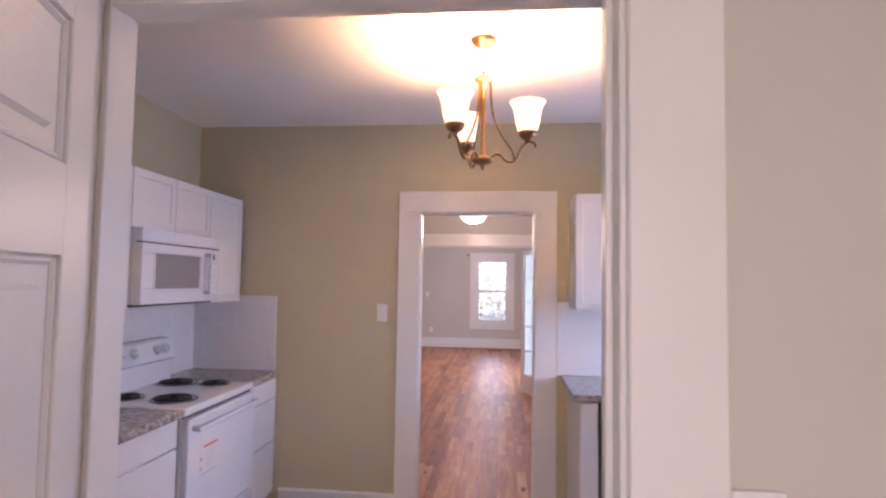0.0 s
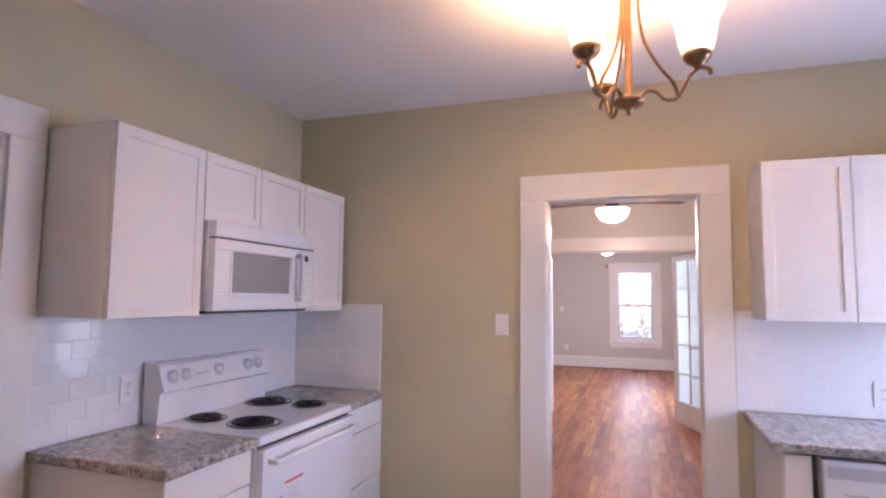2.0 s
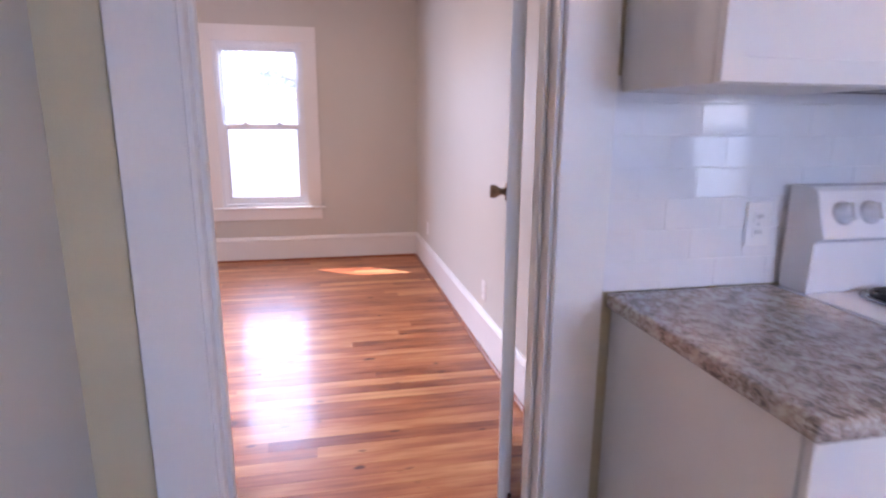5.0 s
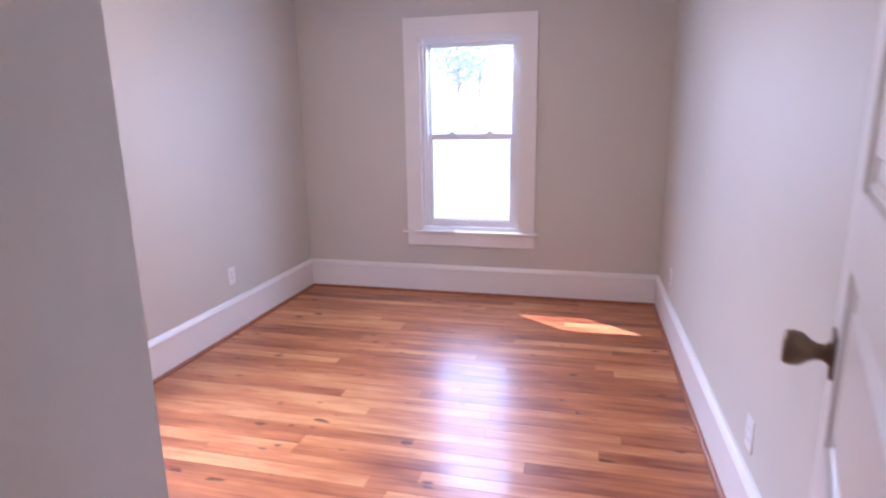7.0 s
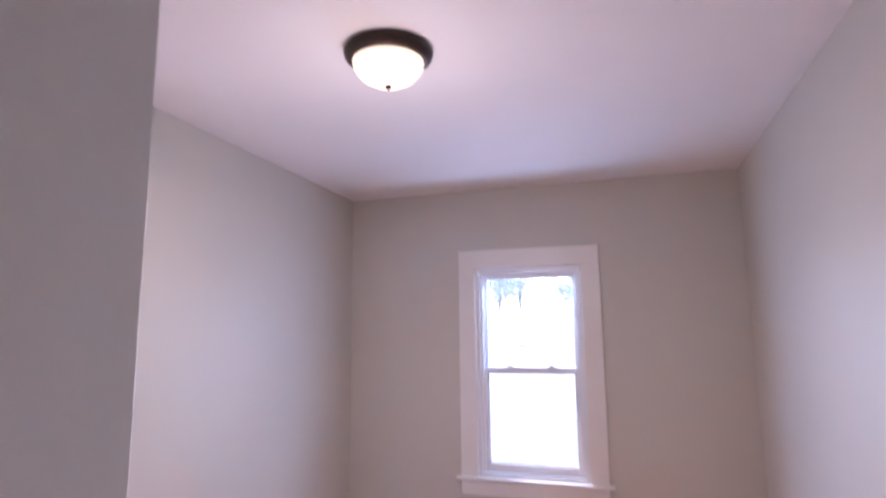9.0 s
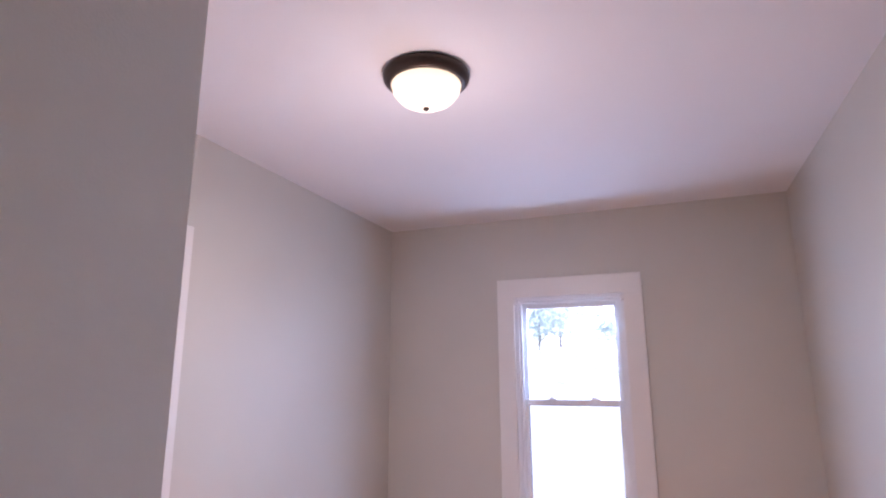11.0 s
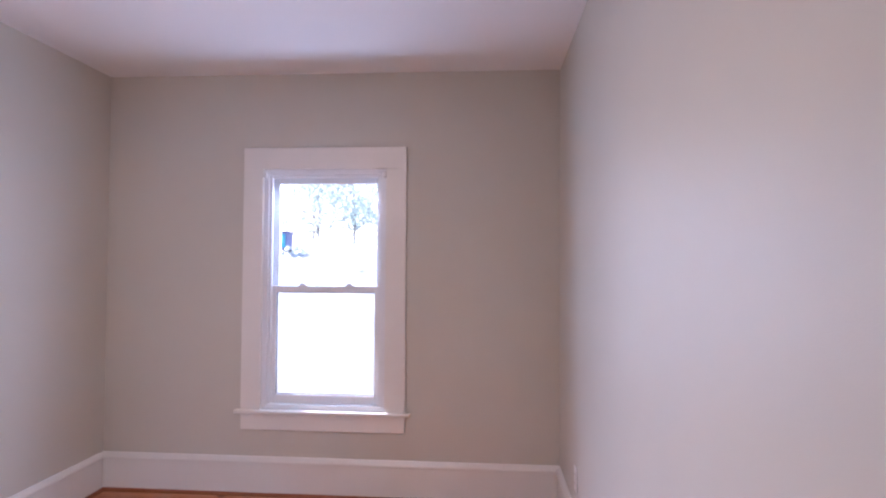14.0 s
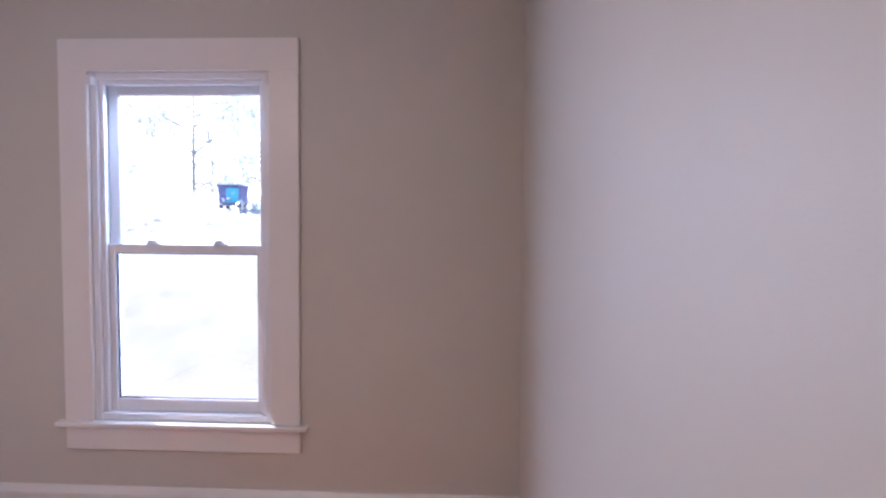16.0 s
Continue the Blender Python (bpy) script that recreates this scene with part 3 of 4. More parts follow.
def base_cabinet(axis, a, b, splits, label, group, end=None):
    """A floor cabinet with slab drawer fronts; splits are the heights between them."""
    d, z1 = 0.60, 0.875 if axis == "y" else 0.905
    root = thing("base_cabinet", (0.3, (a + b) / 2, 0) if axis == "y" else ((a + b) / 2, -0.3, 0), label, "cabinet", group)
    if axis == "y":
        bm = boxes((0.002, d, a, b, 0.10, z1), (0.002, d - 0.06, a + 0.01, b - 0.01, 0, 0.10), bev=0.002)
    else:
        bm = boxes((a, b, -d, -0.002, 0.10, z1), (a + 0.01, b - 0.01, -d + 0.06, -0.002, 0, 0.10), bev=0.002)
    inv = Matrix.Translation(-root.location)
    bmesh.ops.transform(bm, matrix=inv, verts=bm.verts)
    part("body", bm, M_CAB, root)
    for lo, hi in zip(splits, splits[1:]):
        f = slab(d + 0.001, 1, "y", a + 0.003, b - 0.003, lo + 0.003, hi - 0.003) if axis == "y" else slab(-d - 0.001, -1, "x", a + 0.003, b - 0.003, lo + 0.003, hi - 0.003)
        bmesh.ops.transform(f, matrix=inv, verts=f.verts)
        part("drawer_front", f, M_CAB, root)
    return root


GU, GB = "white wall cabinets", "white base cabinets"
U0, U1, UT = 1.393, 1.80, 2.10
upper_cabinet("y", -1.672, -1.232, U0, UT, (-1.672, -1.232), "tall white wall cabinet beside the microwave", GU)
upper_cabinet("y", -1.230, -0.472, U1, UT, (-1.230, -0.853, -0.472), "short white two-door cabinet over the microwave", GU)
upper_cabinet("y", -0.470, -0.030, U0, UT, (-0.470, -0.030), "white wall cabinet in the corner over the counter", GU)
upper_cabinet("x", 2.61, 3.29, U0, UT, (2.61, 2.95, 3.29), "white two-door wall cabinet over the dishwasher", GU)
upper_cabinet("x", 3.292, KX - 0.004, U0, UT, (3.292, 3.62, KX - 0.004), "white two-door wall cabinet in the far corner", GU)
SPL = (0.10, 0.45, 0.735, 0.872)
base_cabinet("y", -1.655, -1.212, SPL, "white three-drawer base cabinet beside the stove", GB)
base_cabinet("y", -0.438, -0.004, SPL, "white three-drawer base cabinet in the corner", GB)
base_cabinet("x", 2.60, 2.70, (0.10, 0.902), "narrow white end cabinet beside the dishwasher", GB)
base_cabinet("x", 3.335, KX - 0.004, (0.10, 0.765, 0.902), "white base cabinet under the granite counter", GB)


def countertop(x0, x1, y0, y1, label, z=0.877):
    hx, hy = (x1 - x0) / 2, (y1 - y0) / 2
    ob = new("countertop", mesh_of("countertop", boxes((-hx, hx, -hy, hy, 0, 0.038), bev=0.006, seg=3), M_GRANITE))
    ob.location = ((x0 + x1) / 2, (y0 + y1) / 2, z)
    return tagged(ob, label, "countertop", "speckled granite countertops")


countertop(0.010, 0.645, -1.675, -1.208, "speckled brown and grey granite countertop beside the stove")
countertop(0.010, 0.630, -0.442, -0.012, "speckled brown and grey granite countertop in the corner")
countertop(2.56, KX - 0.004, -0.645, -0.012, "speckled grey granite countertop over the dishwasher", 0.907)


def stove():
    y0, y1 = -1.203, -0.447
    w, c = y1 - y0, (y0 + y1) / 2
    s = thing("electric_range", (0.33, c, 0), "white electric coil range with a sticker on its oven door", "stove")
    hw = w / 2
    fx = 0.30   # front of the body, from the root
    part("body", boxes((-0.30, fx, -hw, hw, 0.02, 0.875), bev=0.004), M_APPL, s)
    part("cooktop", boxes((-0.305, fx + 0.022, -hw - 0.002, hw + 0.002, 0.876, 0.915), bev=0.010, seg=3), M_APPL, s)
    part("door_gap", boxes((fx, fx + 0.004, -hw + 0.006, hw - 0.006, 0.8625, 0.8755)), M_DARK, s, "black gap over the oven door")
    door = part("oven_door", boxes((fx + 0.001, fx + 0.038, -hw + 0.003, hw - 0.003, 0.30, 0.862), bev=0.008, seg=2), M_APPL, s)
    bm = boxes((fx + 0.065, fx + 0.085, -hw + 0.03, hw - 0.03, 0.800, 0.826), bev=0.008, seg=3)
    for yy in (-hw + 0.045, hw - 0.045):
        rbox(bm, fx + 0.036, fx + 0.07, yy - 0.014, yy + 0.014, 0.802, 0.824, bev=0.004)
    part("handle", bm, M_APPL, door)
    part("drawer", boxes((fx + 0.001, fx + 0.034, -hw + 0.003, hw - 0.003, 0.075, 0.285), bev=0.008, seg=2), M_APPL, s)
    part("drawer_lip", boxes((fx + 0.034, fx + 0.046, -hw + 0.02, hw - 0.02, 0.245, 0.268), bev=0.005, seg=2), M_APPL, s)
    part("drawer_gap", boxes((fx, fx + 0.006, -hw + 0.006, hw - 0.006, 0.285, 0.300)), M_DARK, s)
    # sloping backguard
    bm = bmesh.new()
    prof = ((-0.305, 0.915), (-0.215, 0.915), (-0.212, 1.045), (-0.186, 1.058), (-0.222, 1.168), (-0.240, 1.178), (-0.305, 1.178))
    ends = [[bm.verts.new((x, yy, z)) for x, z in prof] for yy in (-hw + 0.005, hw - 0.005)]
    k = len(prof)
    for i in range(k):
        bm.faces.new((ends[0][i], ends[0][(i + 1) % k], ends[1][(i + 1) % k], ends[1][i]))
    bm.faces.new(ends[0])
    bm.faces.new(ends[1][::-1])
    bmesh.ops.bevel(bm, geom=list(bm.edges), offset=0.003, segments=1, affect="EDGES")
    part("backguard", bm, M_APPL, s)
    tilt = Matrix.Rotation(radians(72), 4, "Y")
    for yy in (-1.136, -1.058, -0.844, -0.630, -0.548):
        bm = lathe(((0, 0), (0.026, 0), (0.026, 0.006), (0.019, 0.012), (0.017, 0.024), (0, 0.025)), 20)
        rbox(bm, -0.020, 0.020, -0.004, 0.004, 0.02, 0.034, bev=0.002)
        bmesh.ops.transform(bm, matrix=Matrix.Translation((-0.203, yy - c, 1.118)) @ tilt, verts=bm.verts)
        part("knob", bm, M_APPL, s)
        bm = lathe(((0.0265, 0), (0.030, 0), (0.030, 0.0015), (0.0265, 0.0015)), 24)
        bmesh.ops.transform(bm, matrix=Matrix.Translation((-0.2035, yy - c, 1.118)) @ tilt, verts=bm.verts)
        part("knob_dial", bm, M_DIAL, s)
    bm = boxes((-0.020, 0.020, -0.045, 0.045, 0, 0.0012))
    bmesh.ops.transform(bm, matrix=Matrix.Translation((-0.2035, -0.95 - c, 1.112)) @ tilt @ Matrix.Scale(0.2, 4, (1, 0, 0)), verts=bm.verts)
    part("badge", bm, M_APPL_D, s)
    for bx, by, r in ((0.206, -1.003, 0.078), (0.466, -0.999, 0.103), (0.221, -0.560, 0.103), (0.454, -0.545, 0.078)):
        x, y = bx - 0.33, by - c
        pan = part("drip_pan", lathe(((0.02, 0.905), (r * 0.9, 0.908), (r * 1.02, 0.917), (r * 1.13, 0.920), (r * 1.17, 0.9165)), 36, at=(x, y, 0)), M_CHROME, s)
        pts, turns = [], 4 if r < 0.09 else 5
        for i in range(turns * 22):
            f = i / (turns * 22 - 1)
            rr = r * (0.16 + 0.80 * f)
            pts.append((x + rr * math.cos(2 * math.pi * turns * f), y + rr * math.sin(2 * math.pi * turns * f), 0.925))
        part("coil", tube(pts, 0.0058, 6), M_COIL, pan)
    # energy sticker on the oven door, its writing as bars
    q = fx + 0.0385
    st = part("sticker", boxes((q, q + 0.0008, -0.270, -0.080, 0.552, 0.708)), M_APPL, door, "clear sticker with small print")
    part("sticker_rule", boxes((q + 0.0009, q + 0.0014, -0.228, -0.088, 0.690, 0.700)), M_RED, st)
    for k in range(6):
        part("print_bar", boxes((q + 0.0009, q + 0.0014, -0.205, -0.095 - 0.018 * (k % 3), 0.664 - k * 0.015, 0.667 - k * 0.015)), M_APPL_D, st)
    for zz in (0.640, 0.592):
        part("print_mark", boxes((q + 0.0009, q + 0.0014, -0.262, -0.236, zz - 0.012, zz + 0.010), bev=0.0002), M_PRINT, st)
    part("sticker_rule", boxes((q + 0.0009, q + 0.0014, -0.262, -0.090, 0.556, 0.564)), M_APPL_D, st)
    return s


stove()


def microwave():
    y0, y1 = -1.222, -0.450
    c, hw = (y0 + y1) / 2, (y1 - y0) / 2
    m = thing("microwave", (0.2, c, 1.40), "white over-the-range microwave with a grey mesh window", "microwave")
    part("body", boxes((-0.198, 0.165, -hw, hw, 0.012, 0.398), bev=0.004), M_APPL, m)
    part("vent_grille", boxes((0.166, 0.205, -hw, hw, 0.328, 0.398), bev=0.006, seg=2), M_APPL, m)
    part("seam", boxes((0.160, 0.198, -hw + 0.004, hw - 0.004, 0.3222, 0.3278)), M_DARK, m)
    door = part("door", boxes((0.166, 0.205, -hw, hw - 0.155, 0.012, 0.090), (0.166, 0.205, -hw, hw - 0.155, 0.272, 0.322), (0.166, 0.205, -hw, -hw + 0.115, 0.090, 0.272), (0.166, 0.205, hw - 0.225, hw - 0.155, 0.090, 0.272), bev=0.003), M_APPL, m)
    part("window", boxes((0.166, 0.199, -hw + 0.115, hw - 0.225, 0.090, 0.272)), M_MWGLASS, door, "grey perforated mesh window")
    part("window_rim", boxes((0.2051, 0.208, -hw + 0.095, hw - 0.205, 0.275, 0.285), (0.2051, 0.208, -hw + 0.095, hw - 0.205, 0.076, 0.086), (0.2051, 0.208, -hw + 0.095, -hw + 0.105, 0.086, 0.275), (0.2051, 0.208, hw - 0.215, hw - 0.205, 0.086, 0.275), bev=0.001), M_APPL, door)
    bm = boxes((0.232, 0.250, hw - 0.185, hw - 0.163, 0.05, 0.30), bev=0.007, seg=3)
    for zz in (0.065, 0.285):
        rbox(bm, 0.204, 0.236, hw - 0.183, hw - 0.165, zz - 0.012, zz + 0.012, bev=0.003)
    part("handle", bm, M_APPL, door)
    panel = part("control_panel", boxes((0.166, 0.205, hw - 0.152, hw, 0.012, 0.322), bev=0.004), M_APPL, m)
    part("display", boxes((0.2052, 0.2065, hw - 0.125, hw - 0.065, 0.262, 0.292), bev=0.0004), M_DARK, panel)
    for r in range(5):
        for k in range(3):
            part("button", boxes((0.2052, 0.2062, hw - 0.128 + k * 0.036, hw - 0.100 + k * 0.036, 0.055 + r * 0.038, 0.080 + r * 0.038), bev=0.0003), M_PLATE, panel)
    under = part("underside", boxes((-0.190, 0.160, -hw + 0.01, hw - 0.01, 0.0, 0.011)), M_DARK, m, "dark underside with filters")
    for yy in (-0.18, 0.18):
        part("filter", boxes((-0.08, 0.10, yy - 0.12, yy + 0.12, -0.004, -0.0005), bev=0.001), M_APPL_D, under)
    return m


microwave()


def dishwasher():
    x0, x1 = 2.722, 3.318
    c, hw = (x0 + x1) / 2, (x1 - x0) / 2
    d = thing("dishwasher", (c, -0.32, 0), "white dishwasher under the granite counter", "dishwasher")
    part("body", boxes((-hw, hw, -0.27, 0.31, 0.02, 0.868), bev=0.003), M_APPL, d)
    part("door", boxes((-hw + 0.003, hw - 0.003, -0.306, -0.271, 0.12, 0.690), bev=0.006, seg=2), M_APPL, d)
    panel = part("control_panel", boxes((-hw + 0.003, hw - 0.003, -0.316, -0.271, 0.696, 0.862), bev=0.008, seg=2), M_APPL, d)
    part("vent", boxes((-hw + 0.02, -0.02, -0.3175, -0.3162, 0.800, 0.842)), M_APPL_D, panel)
    for i in range(5):
        part("vent_slot", boxes((-hw + 0.025, -0.025, -0.3185, -0.3176, 0.804 + i * 0.008, 0.808 + i * 0.008)), M_DIAL, panel)
    part("latch", boxes((0.0, 0.16, -0.334, -0.3162, 0.805, 0.838), bev=0.006, seg=2), M_APPL, panel)
    part("badge", boxes((-hw + 0.07, -hw + 0.15, -0.3175, -0.3162, 0.742, 0.748)), M_APPL_D, panel)
    for i in range(4):
        part("button", boxes((0.18 + i * 0.024, 0.198 + i * 0.024, -0.319, -0.3162, 0.81, 0.832), bev=0.001), M_PLATE, panel)
    d.scale.z = 1.034
    part("toe_panel", boxes((-hw + 0.01, hw - 0.01, -0.23, -0.20, 0.01, 0.115)), M_APPL, d)
    return d


dishwasher()


def chandelier():
    ch = thing("chandelier", (2.074, -1.36, H), "antique bronze three-arm chandelier with lit bell glass shades", "chandelier")
    part("canopy", lathe(((0, -0.040), (0.018, -0.038), (0.045, -0.026), (0.056, -0.012), (0.060, 0.0)), 28), M_BRONZE, ch)
    for i in range(5):
        z = -0.052 - i * 0.026
        a = 0 if i % 2 else math.pi / 2
        pts = [(0.011 * math.cos(t) * math.cos(a), 0.011 * math.cos(t) * math.sin(a), z - 0.004 + 0.018 * math.sin(t)) for t in [2 * math.pi * k / 14 for k in range(14)]]
        part("chain_link", tube(pts, 0.0024, 6, closed=True), M_BRONZE, ch)
    part("wire", tube(smooth_path(((0, 0, -0.04), (-0.028, 0.01, -0.075), (0.012, -0.01, -0.105), (-0.030, 0.0, -0.14), (0, 0, -0.168))), 0.002, 6), M_PLATE, ch)
    part("column", lathe(((0, -0.160), (0.010, -0.162), (0.014, -0.172), (0.040, -0.178), (0.042, -0.188), (0.030, -0.196), (0.013, -0.204), (0.012, -0.26), (0.011, -0.52), (0.016, -0.528), (0.046, -0.540), (0.050, -0.552), (0.034, -0.562), (0.012, -0.568), (0.010, -0.578), (0.006, -0.588), (0, -0.590)), 24), M_BRONZE, ch)
    for ang in (95, 215, 335):
        a = radians(ang)
        ux, uy = math.sin(a), math.cos(a)
        R = 0.195
        p = lambda r, z: (r * ux, r * uy, z)
        arm = part("arm", tube(smooth_path((p(0.030, -0.548), p(0.050, -0.522), p(0.078, -0.524), p(0.105, -0.552), p(0.138, -0.552), p(0.158, -0.525), p(0.176, -0.488), p(R + 0.005, -0.470), p(R + 0.030, -0.476), p(R + 0.036, -0.494)), 6), 0.0065, 8), M_BRONZE, ch)
        part("strap", tube(smooth_path((p(0.030, -0.188), p(0.034, -0.27), p(0.048, -0.36), p(0.085, -0.44), p(0.128, -0.505), p(0.140, -0.545)), 6), [0.0055] * 31, 8), M_BRONZE, arm)
        part("cup", lathe(((0, -0.476), (0.010, -0.474), (0.012, -0.464), (0.030, -0.452), (0.040, -0.438), (0.042, -0.426), (0.030, -0.432), (0, -0.440)), 20, at=(R * ux, R * uy, 0)), M_BRONZE, arm)
        part("shade", lathe(((0.030, -0.432), (0.044, -0.416), (0.052, -0.390), (0.056, -0.358), (0.062, -0.326), (0.073, -0.302), (0.079, -0.294), (0.076, -0.293), (0.069, -0.302), (0.058, -0.328), (0.052, -0.358), (0.048, -0.390), (0.040, -0.414)), 28, at=(R * ux, R * uy, 0)), M_SHADE, arm, "lit frosted bell glass shade")
        bulb("chandelier_bulb", (2.074 + R * ux, -1.36 + R * uy, H - 0.335), 6.1, (1.0, 0.68, 0.34))
    return ch


chandelier()


# ---- plates, register, papers ----
def wall_plate(name, m, label, kind):
    """A plate on a wall: local x along the wall, local y into the room."""
    root = thing(name, (0, 0, 0), label, "switch" if kind == "switch" else "outlet")
    root.matrix_world = m
    part("plate", boxes((-0.036, 0.036, 0.0, 0.006, -0.058, 0.058), bev=0.002), M_PLATE, root)
    if kind == "switch":
        part("toggle", boxes((-0.005, 0.005, 0.006, 0.016, -0.004, 0.012), bev=0.001), M_PLATE, root)
        part("toggle_frame", boxes((-0.011, 0.011, 0.006, 0.0072, -0.018, 0.018)), M_PLATE, root)
    else:
        for z in (-0.02, 0.02):
            s = part("socket", boxes((-0.016, 0.016, 0.006, 0.008, z - 0.014, z + 0.014), bev=0.001), M_PLATE, root)
            for x in (-0.006, 0.006):
                part("slot", boxes((x - 0.0012, x + 0.0012, 0.008, 0.0086, z - 0.005, z + 0.006)), M_SLOT, s)
    for z in (-0.045, 0.045) if kind == "switch" else (0.0,):
        part("screw", boxes((-0.003, 0.003, 0.006, 0.0072, z - 0.003, z + 0.003)), M_APPL_D, root)
    return root


def facing(x, y, z, way):
    return pose(x, y, z, 0, 0, {"+y": 0, "-y": 180, "+x": -90, "-x": 90}[way])


wall_plate("light_switch", facing(1.353, 0, 1.33, "-y"), "white light switch on the greige kitchen wall", "switch")
wall_plate("light_switch", facing(2.514, -3.0, 1.212, "-y"), "white light switch beside the kitchen door", "switch")
wall_plate("wall_outlet", facing(0.0125, -1.272, 1.076, "+x"), "white outlet in the tiled backsplash by the stove", "outlet")
wall_plate("wall_outlet", facing(3.13, -0.0125, 1.06, "-y"), "white outlet in the tiled backsplash over the counter", "outlet")
wall_plate("wall_outlet", facing(-3.2, BY0, 0.395, "+y"), "white outlet above the bedroom baseboard", "outlet")
wall_plate("wall_outlet", facing(-3.75, BY1, 0.385, "-y"), "white outlet above the bedroom baseboard", "outlet")
wall_plate("wall_outlet", facing(0.55, LIV[1], 0.42, "-y"), "white outlet on the living room wall", "outlet")
wall_plate("light_switch", facing(0.45, LIV[1], 1.25, "-y"), "white switch plate on the living room wall", "switch")


def floor_register(x, y, label):
    r = thing("floor_register", (x, y, 0), label, "vent")
    part("frame", boxes((-0.16, 0.16, -0.07, -0.055, 0.0005, 0.006), (-0.16, 0.16, 0.055, 0.07, 0.0005, 0.006), (-0.16, -0.145, -0.055, 0.055, 0.0005, 0.006), (0.145, 0.16, -0.055, 0.055, 0.0005, 0.006), bev=0.001), M_BRONZE_D, r)
    part("duct", boxes((-0.145, 0.145, -0.055, 0.055, 0.0005, 0.001)), M_SLOT, r)
    for i in range(14):
        part("slat", boxes((-0.140 + i * 0.0205, -0.131 + i * 0.0205, -0.055, 0.055, 0.001, 0.0045)), M_BRONZE_D, r)
    return r


floor_register(1.16, -0.16, "dark metal floor register near the wall")
floor_register(2.05, 9.25, "dark metal floor register under the living room window")
wall_plate("wall_outlet", facing(-1.86, BY1, 0.36, "-y"), "white outlet above the bedroom baseboard", "outlet")


def curtain_bracket(x, y, z, label):
    c = thing("curtain_bracket", (x, y, z), label, "bracket")
    part("plate", boxes((-0.012, 0.012, -0.004, 0, -0.03, 0.03), bev=0.001), M_BRONZE_D, c)
    part("hook", tube(smooth_path(((0, 0, 0), (0, -0.06, 0.0), (0, -0.09, 0.012), (0, -0.10, 0.035))), 0.006, 8), M_BRONZE_D, c)
    return c


curtain_bracket(1.40, LIV[1], 2.17, "dark metal curtain rod bracket beside the window")


def paper(x, y, z, rz, w, h, label):
    p = thing("paper_sheet", (x, y, z), label, "paper", "papers on the counter", rz)
    bm = bmesh.new()
    n = 6
    g = [[bm.verts.new((-w / 2 + w * i / n, -h / 2 + h * j / n, 0.001 + 0.004 * (i / n) ** 3 + 0.002 * math.sin(2.4 * j / n))) for j in range(n + 1)] for i in range(n + 1)]
    for i in range(n):
        for j in range(n):
            bm.faces.new((g[i][j], g[i + 1][j], g[i + 1][j + 1], g[i][j + 1])).smooth = True
    made = bmesh.ops.solidify(bm, geom=list(bm.faces), thickness=0.0006)
    part("sheet", bm, M_PAPER, p)
    for k in range(7):
        part("print_bar", boxes((-w * 0.36, w * (0.36 if k % 3 else 0.1), h * 0.31 - k * h * 0.09, h * 0.325 - k * h * 0.09, 0.0022 + 0.0012 * (k % 2), 0.0045)), M_PRINT, p)
    return p


paper(2.95, -0.24, 0.9386, 14, 0.28, 0.21, "printed white sheet lying on the granite counter")
paper(3.14, -0.20, 0.9400, -8, 0.28, 0.21, "printed white sheet lying on the granite counter")


